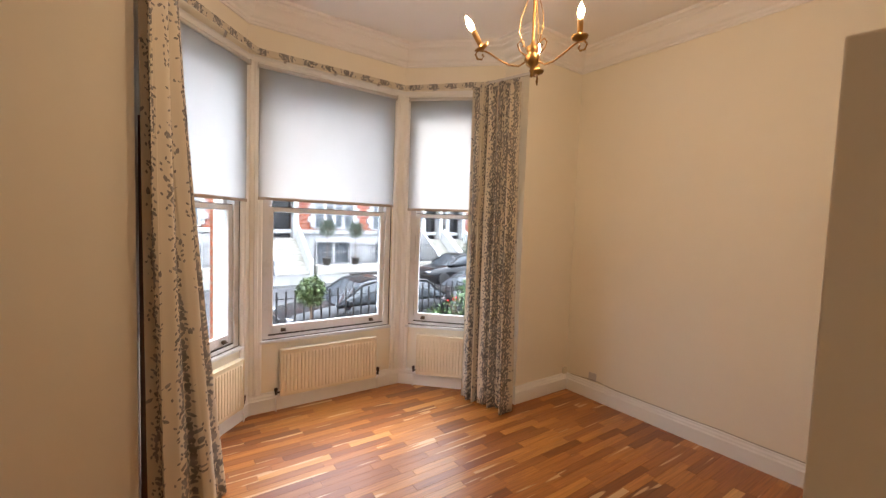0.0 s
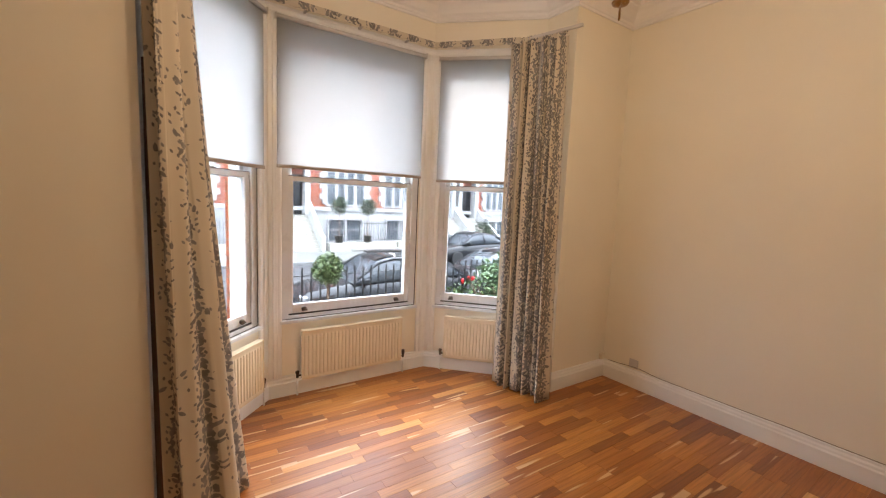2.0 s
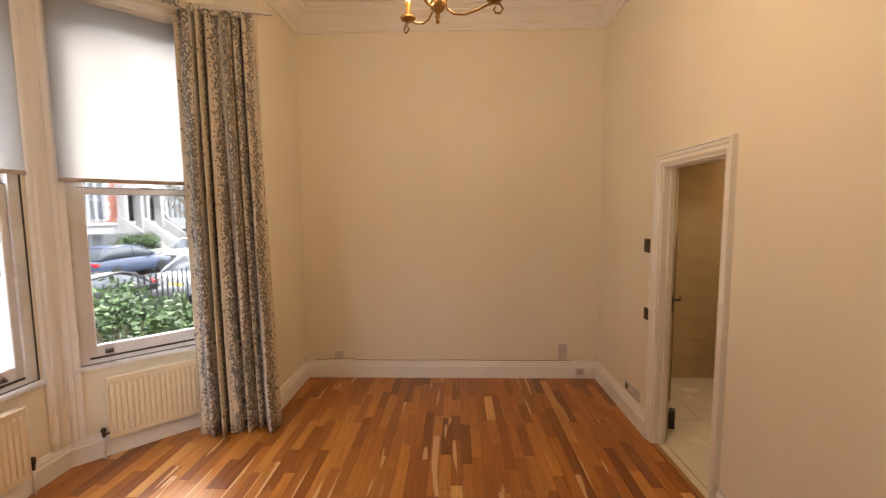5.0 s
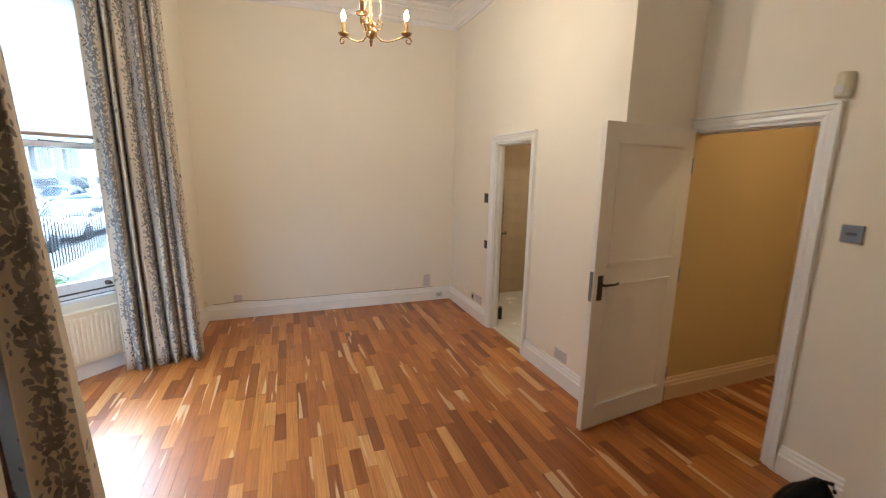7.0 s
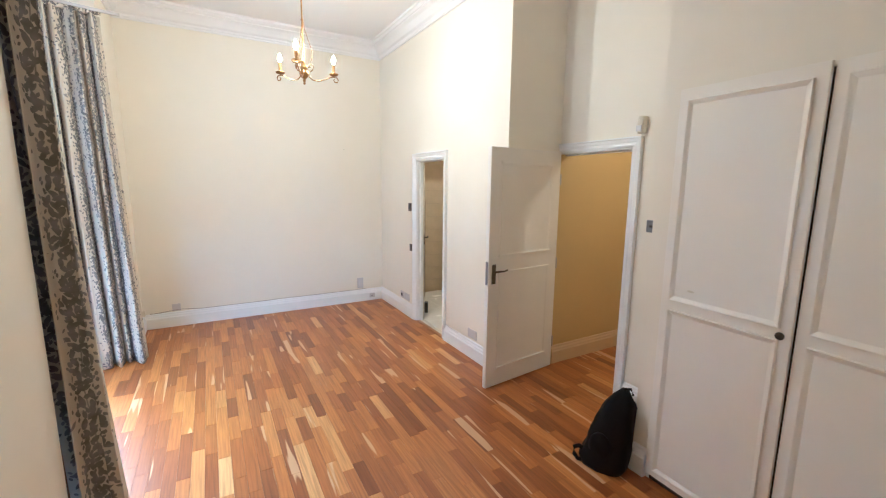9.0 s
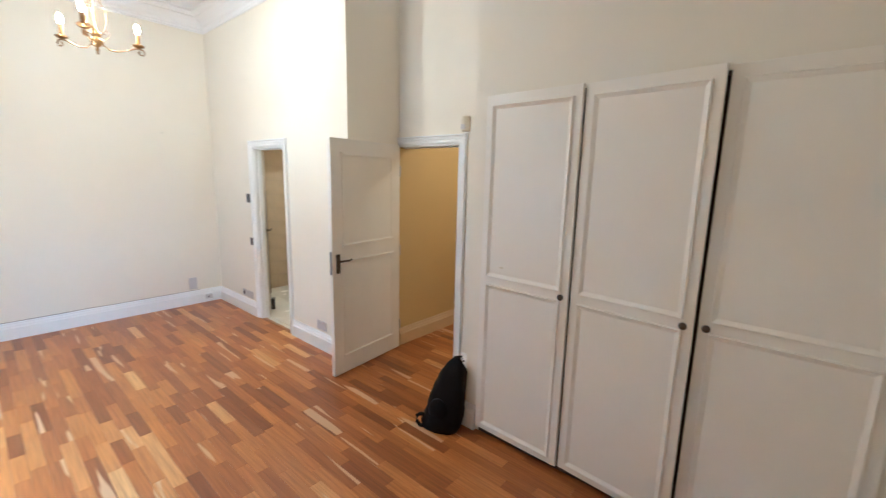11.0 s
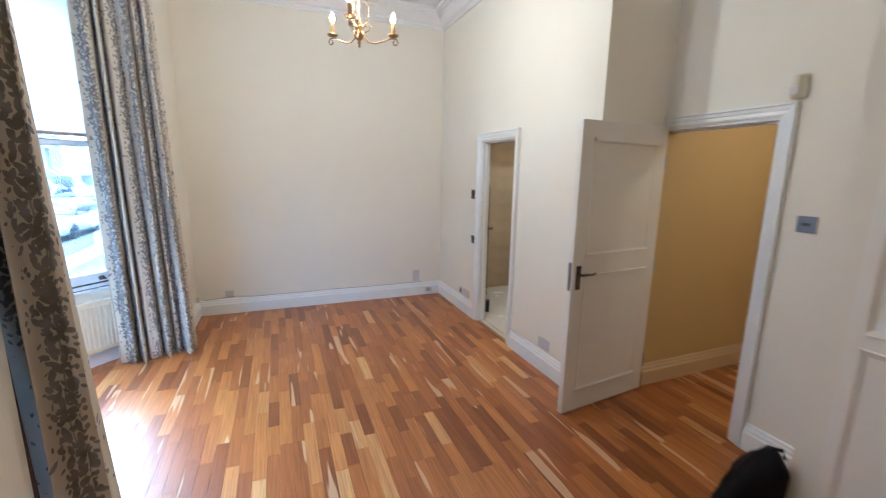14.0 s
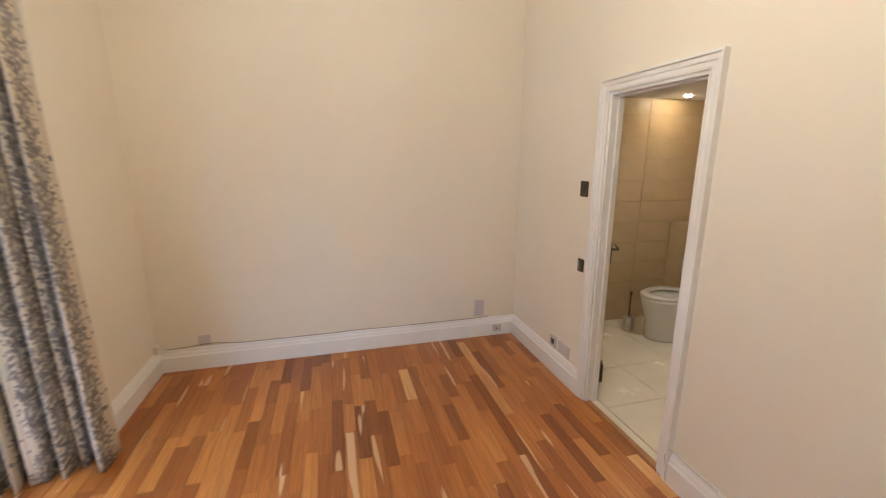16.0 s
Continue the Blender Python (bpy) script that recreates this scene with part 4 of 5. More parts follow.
for k in range(3):
    az = radians(37 + 120 * k)
    m = Matrix.Rotation(az, 4, "Z") @ Matrix.Diagonal((1.1, 1.0, 1.0, 1.0))
    b = bmesh.new()
    curve = [(0.03, 0.1), (0.034, 0.062), (0.06, 0.042), (0.1, 0.042), (0.145, 0.06), (0.185, 0.082), (0.207, 0.09), (0.234, 0.088), (0.246, 0.07), (0.236, 0.052), (0.218, 0.052), (0.21, 0.066), (0.218, 0.075)]
    tube(b, [m @ Vector((x, 0, z)) for x, z in curve], 0.0045, 7)
    scroll = [(0.034, 0.095), (0.058, 0.112), (0.068, 0.138), (0.055, 0.156), (0.038, 0.15), (0.036, 0.134), (0.048, 0.131)]
    tube(b, [m @ Vector((x, 0, z)) for x, z in scroll], 0.0036, 6)
    a_ob = part("arm", b, M_BRASS, ch, "", True)
    m2 = Matrix.Rotation(az, 4, "Z") @ Matrix.Translation((0.2343, 0, 0.093)) @ (pose(0, 0, 0) if k != 1 else pose(0, 0, 0, -6, 36, 0))
    b = bmesh.new()
    lathe(b, [(0.006, 0.0), (0.03, 0.008), (0.036, 0.018), (0.034, 0.02), (0.012, 0.013), (0.012, 0.03), (0.006, 0.03)], 16, m2)
    part("drip_pan", b, M_BRASS, a_ob, "", True)
    b = bmesh.new()
    lathe(b, [(0.0115, 0.022), (0.012, 0.08), (0.01, 0.092), (0.004, 0.092)], 14, m2)
    part("candle_tube", b, M_CANDLE, a_ob, "amber candle sleeve", True)
    b = bmesh.new()
    lathe(b, [(0.006, 0.092), (0.011, 0.102), (0.0145, 0.114), (0.0125, 0.13), (0.006, 0.147), (0.001, 0.156)], 14, m2)
    part("bulb", b, M_BULB, a_ob, "lit candle bulb", True)
    lp = bpy.data.lights.new("candle_light", "POINT")
    lp.energy, lp.color, lp.shadow_soft_size = BULB, (1.0, 0.74, 0.48), 0.03
    lo = new("candle_light", lp)
    lo.matrix_basis = Matrix.Translation(ch.matrix_basis.translation + (m2 @ Vector((0, 0, 0.215))))
for k in range(3):
    m = Matrix.Rotation(radians(23 + 120 * k), 4, "Z")
    b = bmesh.new()
    tube(b, [m @ Vector((x, 0, z)) for x, z in [(0.028, 0.122), (0.045, 0.15), (0.064, 0.2), (0.06, 0.26), (0.035, 0.33), (0.014, 0.4), (0.007, 0.45)]], 0.0022, 6)
    part("cage_wire", b, M_BRASS, ch, "", True)


# ---- black bag by the wardrobe ----
bag = thing("backpack", "slumped black nylon backpack leaning on the wardrobe side", "backpack", pose(-0.085, 0.1, 0, 0, 0, 20) @ Matrix.Diagonal((0.86, 0.92, 0.98, 1)))
b = bmesh.new()
rings = []
rr = random.Random(5)
for i in range(14):
    f = i / 13
    z = 0.5 * f
    wx = 0.165 * (1 - 0.5 * f ** 1.3) * (1.0 if f < 0.75 else max(0.3, math.cos((f - 0.75) / 0.25 * 1.25)))
    wy = 0.10 * (1.1 - 0.35 * f) * (1.0 if f < 0.75 else max(0.35, math.cos((f - 0.75) / 0.25 * 1.2)))
    if i == 0:
        wx, wy = wx * 0.85, wy * 0.8
    cx = -0.09 * f
    cy = 0.02 - 0.09 * f
    ring = []
    for k in range(28):
        a = 2 * math.pi * k / 28
        e = 1 + 0.035 * math.sin(5 * a + i * 0.9) + 0.02 * math.sin(9 * a - i * 1.7) + rr.uniform(-0.008, 0.008)
        c, s = math.cos(a), math.sin(a)
        q = (abs(c) ** 3 + abs(s) ** 3) ** (-1 / 3)
        ring.append((cx + wx * q * c * e, cy + wy * q * s * e, z + (0.012 * math.sin(3 * a + i) if 0 < i < 13 else 0)))
    rings.append(ring)
loft(b, rings)
part("bag_body", b, M_BAG, bag, "", True)
b = bmesh.new()
loft(b, [[(0.0 + (0.08 - 0.02 * abs(g)) * math.cos(a), 0.085 - 0.045 * (z / 0.3) + 0.05 * g2, z + 0.09 * math.sin(a)) for a in [2 * math.pi * k / 20 for k in range(20)]] for g, g2, z in ((0, 0.0, 0.15), (0, 0.55, 0.15), (1.5, 0.8, 0.15))])
part("front_pocket", b, M_BAG, bag, "", True)
b = bmesh.new()
tube(b, [(0.10, 0.03, 0.06), (0.155, 0.06, 0.09), (0.185, 0.07, 0.075), (0.185, 0.07, 0.03), (0.15, 0.08, 0.012), (0.12, 0.07, 0.012)], 0.014, 8)
part("strap", b, M_BAG, bag, "black webbing strap", True)
b = bmesh.new()
tube(b, [(-0.09, -0.06, 0.47), (-0.1, -0.05, 0.515), (-0.135, -0.055, 0.52), (-0.145, -0.07, 0.48)], 0.009, 8)
part("top_handle", b, M_BAG, bag, "black webbing loop", True)

# ---- hall beyond the door ----
wall("wall_hall_east", "ochre painted hall wall", ((1.157, -2.0), (1.157, YD), 0.1, Z0, 2.8), mat=M_HALL)
wall("wall_hall_end", "ochre painted hall end wall", ((-0.9, -1.95), (1.23, -1.95), 0.1, Z0, 2.8), mat=M_HALL)
# unseen west side, added to shut daylight out of the hall
wall("wall_hall_daylight_stop", "ochre painted hall wall", ((-0.9, YD - 0.12), (-0.9, -2.05), 0.1, Z0, 2.8), mat=M_HALL)
b = bmesh.new()
box(b, -1.0, -2.05, 2.8, 1.24, YD - 0.12, 2.9)
structure("ceiling_hall", b, M_CEIL, "white hall ceiling", "ceiling")
skirting("baseboard_hall", [(-0.9, -1.95), (1.157, -1.95), (1.157, YD)], M_HALLTRIM)
# lamp added out of view to brighten the hall, with an invented fitting
hl = bpy.data.lights.new("hall_fill_light", "POINT")
hl.energy, hl.color, hl.shadow_soft_size = 1.35, (1.0, 0.74, 0.45), 0.08
new("hall_fill_light", hl).matrix_basis = Matrix.Translation((-0.2, -1.4, 2.45))
hp = thing("hall_ceiling_lamp", "round white ceiling lamp added out of view to light the hall", "lamp", pose(-0.2, -1.4, 2.8))
b = bmesh.new()
lathe(b, [(0.09, 0.0), (0.12, -0.02), (0.12, -0.06), (0.08, -0.085), (0.01, -0.09)], 24)
part("shade", b, M_PORCELAIN, hp, "", True)

# ---- bathroom ----
BYS = -1.95


def tiled(name, p0, p1, z1, label, tw=0.6, th=0.2):
    """A bathroom wall: grout body with proud tiles, the room on its left."""
    p0, p1 = Vector(p0), Vector(p1)
    bm = bmesh.new()
    wall_run(bm, p0, p1, 0.1, Z0, z1)
    w = structure(name, bm, M_GROUT, label)
    d = (p1 - p0).normalized()
    m = Matrix(((d.x, d.y, 0, p0.x), (d.y, -d.x, 0, p0.y), (0, 0, 1, 0), (0, 0, 0, 1)))
    ln = (p1 - p0).length
    k = max(1, round(ln / tw))
    for r in range(int(z1 / th) + 1):
        for c in range(k):
            zz = min((r + 1) * th, z1) - r * th
            if zz < 0.05:
                continue
            b2 = bmesh.new()
            box(b2, 0.002, -0.008, 0.002, ln / k - 0.002, 0.002, zz - 0.002)
            ob = part("tile", b2, M_TILE, w)
            ob.matrix_basis = m @ Matrix.Translation((c * ln / k, 0, r * th))


tiled("wall_bath_east", (4.05, BYS), (4.05, YB - 0.075), 2.14, "beige tiled bathroom wall")
tiled("wall_bath_south", (1.9, BYS), (4.05, BYS), 2.14, "beige tiled bathroom wall")
tiled("wall_bath_west", (1.9, YB - 0.075), (1.9, BYS), 2.14, "beige tiled bathroom wall")
b = bmesh.new()
box(b, 1.8, BYS - 0.1, 2.14, 4.15, YB - 0.075, 2.22)
structure("ceiling_bathroom", b, M_CEIL, "white bathroom ceiling", "ceiling")
b = bmesh.new()
box(b, 1.8, BYS - 0.1, -0.06, 4.05, YB - 0.065, -0.004)
fl = structure("floor_bathroom", b, M_GROUT, "cream tiled bathroom floor", "floor")
for i in range(5):
    for j in range(5):
        x, y = 1.86 + i * 0.45, BYS + j * 0.45
        x1_, y1_ = min(x + 0.45, 4.045), min(y + 0.45, YB - 0.07)
        if y1_ - y < 0.03:
            continue
        b = bmesh.new()
        box(b, x + 0.002, y + 0.002, -0.006, x1_ - 0.002, y1_ - 0.002, 0.003)
        part("tile", b, M_TILEF, fl)
b = bmesh.new()
box(b, BX0 + 0.022, YB - 0.08, -0.02, BX1 - 0.022, YB - 0.031, 0.0035)
part("tile", b, M_TILEF, fl)
wc = thing("toilet", "white porcelain toilet with raised seat in the bathroom", "toilet", pose(3.58, -1.34, 0.003))
b = bmesh.new()


def oval(w, l, cy, z, k=24):
    return [(w * math.cos(2 * math.pi * i / k), cy + l * math.sin(2 * math.pi * i / k) * (1.0 if math.sin(2 * math.pi * i / k) > 0 else 0.85), z) for i in range(k)]


loft(b, [oval(0.14, 0.22, -0.05, 0), oval(0.145, 0.225, -0.05, 0.03), oval(0.15, 0.23, -0.05, 0.15), oval(0.17, 0.25, -0.03, 0.28), oval(0.185, 0.265, -0.02, 0.37), oval(0.185, 0.265, -0.02, 0.395), oval(0.165, 0.24, -0.02, 0.402), oval(0.135, 0.2, -0.02, 0.39), oval(0.115, 0.16, -0.02, 0.28), oval(0.06, 0.08, -0.03, 0.14)])
part("bowl", b, M_PORCELAIN, wc, "", True)
b = bmesh.new()
loft(b, [oval(0.187, 0.268, -0.02, 0.404), oval(0.19, 0.272, -0.02, 0.414), oval(0.178, 0.255, -0.02, 0.426), oval(0.13, 0.19, -0.02, 0.424), oval(0.12, 0.178, -0.02, 0.41), oval(0.13, 0.19, -0.02, 0.404), oval(0.187, 0.268, -0.02, 0.404)], caps=False)
part("seat", b, M_PLASTIC, wc, "white plastic toilet seat", True)
b = bmesh.new()
loft(b, [[(x, -0.275 + y, 0.43 + z) for x, y, z in ((0.18 * math.cos(a), -0.02 - 0.06 * (0.22 + 0.22 * math.sin(a)) + dy, 0.2 + 0.22 * math.sin(a)) for a in [2 * math.pi * i / 24 for i in range(24)])] for dy in (0.0, 0.018)])
part("lid", b, M_PORCELAIN, wc, "raised white toilet lid", True)
part("cistern_boxing", rbox(-0.6, -0.595, 0.0, 0.455, -0.38, 0.985, 0.006), M_TILE, wc, "beige tiled cistern boxing")
br = thing("toilet_brush", "chrome toilet brush in a holder on the floor", "toilet brush", pose(3.80, -1.14, 0.003))
b = bmesh.new()
lathe(b, [(0.045, 0.0), (0.05, 0.01), (0.05, 0.13), (0.042, 0.135), (0.01, 0.135)], 18)
part("holder", b, M_STEEL, br, "", True)
b = bmesh.new()
lathe(b, [(0.007, 0.13), (0.007, 0.34), (0.012, 0.35), (0.012, 0.38), (0.004, 0.385)], 12)
part("grip", b, M_BRONZE, br, "", True)
# the one at (2.85, -0.95) is added unseen and carries the bathroom's light
for x, y in ((3.8, -1.51), (2.85, -0.95)):
    sp = thing("ceiling_spotlight", "small lit recessed bathroom spotlight, the nearer of the two added unseen", "spotlight", pose(x, y, 2.14), "bathroom spotlights")
    b = bmesh.new()
    lathe(b, [(0.03, 0.0), (0.045, -0.002), (0.045, -0.006), (0.03, -0.004)], 20)
    part("bezel", b, M_STEEL, sp, "", True)
    b = bmesh.new()
    lathe(b, [(0.001, -0.016), (0.02, -0.014), (0.028, -0.008), (0.028, -0.001), (0.001, -0.001)], 16)
    part("lens", b, M_BULB, sp, "lit lens")
bl = bpy.data.lights.new("bathroom_fill_light", "SPOT")
bl.energy, bl.color, bl.spot_size, bl.shadow_soft_size = 2.2, (1.0, 0.86, 0.64), radians(150), 0.04
new("bathroom_fill_light", bl).matrix_basis = Matrix.Translation((2.85, -0.95, 2.12))

# ---- outside ----
GZ = -1.1
M_ROAD = painted("asphalt", (0.06, 0.06, 0.063), 0.85, 0.2, 0.7, 40, 0.5)
M_PAVE = painted("paving_stone", (0.17, 0.168, 0.165), 0.85, 0.12, 1.5, 30, 0.4)
M_SOIL = painted("planted_soil", (0.11, 0.10, 0.07), 0.95, 0.3, 2.0, 30, 0.6)
M_STUCCO = painted("white_stucco", (0.41, 0.41, 0.405), 0.8, 0.05, 0.9, 40, 0.2)
M_STONE = painted("pale_step_stone", (0.36, 0.345, 0.30), 0.85, 0.1, 1.2, 40, 0.3)
M_BRICK = brickwork("red_brick", (0.42, 0.10, 0.05), (0.42, 0.36, 0.30))
M_SLATE = painted("grey_slate", (0.12, 0.125, 0.14), 0.7, 0.15, 3)
M_IRON = painted("black_iron", (0.015, 0.015, 0.016), 0.45, 0.2, 20)
M_PANE = painted("dark_window_pane", (0.10, 0.115, 0.13), 0.06, 0.2, 0.8, 20, 0)
M_TYRE = painted("tyre_rubber", (0.02, 0.02, 0.02), 0.8)
M_RIM = painted("alloy_rim", (0.5, 0.5, 0.52), 0.3, 0.05, 5, 60, 0, 0.9)
# bluish-grey base includes some of the sky's reflection in the glass
M_CARGLASS = painted("sky_toned_car_glass", (0.06, 0.07, 0.08), 0.05, 0.1, 2, 20, 0)
M_RED = painted("tail_light_red", (0.6, 0.02, 0.02), 0.15)
M_LAMP = painted("clear_headlight", (0.38, 0.39, 0.41), 0.1)
M_YELLOW = painted("yellow_plate", (0.75, 0.55, 0.05), 0.4)
M_BARK = painted("tree_bark", (0.17, 0.11, 0.075), 0.9, 0.3, 8, 40, 0.8)
M_LEAF = leafy("shrub_leaves", (0.025, 0.06, 0.018), (0.085, 0.15, 0.045))
M_LEAF2 = leafy("topiary_leaves", (0.035, 0.07, 0.018), (0.11, 0.155, 0.05))
M_LEAF3 = leafy("dark_tree_leaves", (0.022, 0.04, 0.022), (0.07, 0.10, 0.055))

b = bmesh.new()
box(b, -300, -300, GZ - 0.62, 300, 300, GZ - 0.12)
structure("ground", b, M_ROAD, "grey asphalt street and ground", "ground")
b = bmesh.new()
box(b, -60, 4.2, GZ - 0.12, 80, 7.2, GZ)
structure("front_garden", b, M_SOIL, "planted front garden soil", "ground")
b = bmesh.new()
box(b, -60, 7.2, GZ - 0.12, 80, 9.0, GZ - 0.005)
box(b, -60, 9.0, GZ - 0.12, 80, 9.15, GZ + 0.0)
structure("pavement", b, M_PAVE, "grey paved footpath with kerb", "pavement")
b = bmesh.new()
box(b, -60, 18.0, GZ - 0.12, 80, 18.15, GZ)
box(b, -60, 18.15, GZ - 0.12, 80, 24.2, GZ - 0.005)
structure("pavement_far", b, M_PAVE, "grey paved footpath with kerb across the street", "pavement")
b = bmesh.new()
prism(b, [(XW - 0.2, -2.1), (XE + 0.22, -2.1), (XE + 0.22, YJ), (RJ + 0.2, YJ + 0.1), (RC[0] + 0.1, 4.15), (LC[0] - 0.1, 4.15), (LJ - 0.2, YJ + 0.1), (XW - 0.2, YJ)], GZ - 0.1, -0.07)
structure("foundation", b, M_BRICK, "red brick base of the house", "wall")


def railings(name, x0, x1, y, z0, h, label, step=0.155):
    t = thing(name, label, "railing", pose(x0, y, z0))
    b = bmesh.new()
    for z in (0.12, h - 0.14):
        box(b, 0, -0.018, z, x1 - x0, 0.018, z + 0.012)
    part("rail", b, M_IRON, t)
    b = bmesh.new()
    box(b, -0.012, -0.012, 0, 0.012, 0.012, h - 0.06)
    loft(b, [[(-0.006, -0.006, h - 0.06), (0.006, -0.006, h - 0.06), (0.006, 0.006, h - 0.06), (-0.006, 0.006, h - 0.06)], [(-0.018, -0.006, h - 0.03), (0.018, -0.006, h - 0.03), (0.018, 0.006, h - 0.03), (-0.018, 0.006, h - 0.03)], [(-0.002, -0.002, h), (0.002, -0.002, h), (0.002, 0.002, h), (-0.002, 0.002, h)]])
    me = mesh_of(b, "bar", M_IRON)
    i = 0
    while i * step < x1 - x0:
        ob = new("bar", me)
        ob.parent = t
        ob.location = (i * step, 0, 0)
        i += 1


b = bmesh.new()
box(b, -3.0, 7.22, GZ - 0.05, 16.0, 7.42, GZ + 0.3)
structure("garden_plinth", b, M_STONE, "pale stone plinth under the railings", "plinth")
railings("garden_railings", 0.2, 14.5, 7.32, GZ + 0.3, 1.3, "black iron spiked garden railings")


def leaf_clump(bm, cx, cy, cz, rx, ry, rz, count, size, rnd, hollow=0.55):
    for _ in range(count):
        v = Vector((rnd.gauss(0, 1), rnd.gauss(0, 1), rnd.gauss(0, 1))).normalized() * (hollow + (1 - hollow) * rnd.random()) * rnd.uniform(0.85, 1.08)
        p = Vector((cx + v.x * rx, cy + v.y * ry, cz + v.z * rz))
        a = Vector((rnd.uniform(-1, 1), rnd.uniform(-1, 1), rnd.uniform(-0.6, 0.9))).normalized()
        c = a.cross(Vector((rnd.uniform(-1, 1), rnd.uniform(-1, 1), rnd.uniform(-1, 1)))).normalized()
        s = size * rnd.uniform(0.6, 1.3)
        vs = [bm.verts.new(q) for q in (p - a * s, p + c * s * 0.45 + a * s * 0.1, p + a * s, p - c * s * 0.45 + a * s * 0.1)]
        bm.faces.new(vs)


def shrub(name, label, x, y, rx, ry, h, mat, seed, count=1800, size=0.045):
    rnd = random.Random(seed)
    t = thing(name, label, "shrub", pose(x, y, GZ))
    b = bmesh.new()
    for _ in range(9):
        a = rnd.uniform(0, 6.28)
        tube(b, [(0, 0, 0), (rx * 0.3 * math.cos(a), ry * 0.3 * math.sin(a), h * 0.4), (rx * 0.7 * math.cos(a), ry * 0.7 * math.sin(a), h * 0.8)], 0.018, 5, (1, 0.7, 0.3))
    part("stems", b, M_BARK, t)
    b = bmesh.new()
    for _ in range(22):
        u, v = rnd.uniform(-0.65, 0.65), rnd.uniform(-0.65, 0.65)
        f = rnd.uniform(0.3, 0.88) * (1 - 0.75 * u * u)
        leaf_clump(b, u * rx, v * ry, h * f, rx * 0.45, ry * 0.45, h * 0.2, count // 22, size, rnd, 0.3)
    part("crown", b, mat, t)


def topiary(x, y, zc, r, base, seed, label, mat, group=""):
    rnd = random.Random(seed)
    t = thing("topiary_tree", label, "tree", pose(x, y, base), group)
    b = bmesh.new()
    lathe(b, [(0.13, 0.0), (0.17, 0.01), (0.21, 0.36), (0.225, 0.37), (0.225, 0.4), (0.19, 0.4), (0.18, 0.36), (0.01, 0.36)], 18)
    part("pot", b, M_BLACKP, t, "dark plant pot", True)
    b = bmesh.new()
    tube(b, [(0, 0, 0.35), (0.012, 0, (zc - base) * 0.6), (0, 0.01, zc - base)], 0.022, 7, (1.2, 1, 0.8))
    for k in range(7):
        a = k * 0.9
        tube(b, [(0, 0, zc - base - r * 0.4), (r * 0.35 * math.cos(a), r * 0.35 * math.sin(a), zc - base), (r * 0.8 * math.cos(a), r * 0.8 * math.sin(a), zc - base + r * 0.3 * math.sin(k * 2))], 0.009, 5, (1, 0.7, 0.3))
    part("trunk", b, M_BARK, t)
    b = bmesh.new()
    leaf_clump(b, 0, 0, zc - base, r, r, r, 1500, 0.036, rnd, 0.5)
    leaf_clump(b, 0.1 * r, 0, zc - base + 0.1, r * 0.75, r * 0.75, r * 0.75, 900, 0.036, rnd, 0.2)
    part("crown", b, mat, t)


topiary(2.47, 6.78, 0.55, 0.25, GZ, 1, "small clipped tree in a pot behind the railings", M_LEAF2)
shrub("garden_bush", "dense green garden bush behind the railings", 5.15, 5.5, 1.0, 0.85, 1.88, M_LEAF, 11, 6500, 0.05)
shrub("garden_bush", "low green garden bush behind the railings", 7.4, 6.3, 1.5, 0.7, 1.0, M_LEAF, 12, 3600, 0.055)

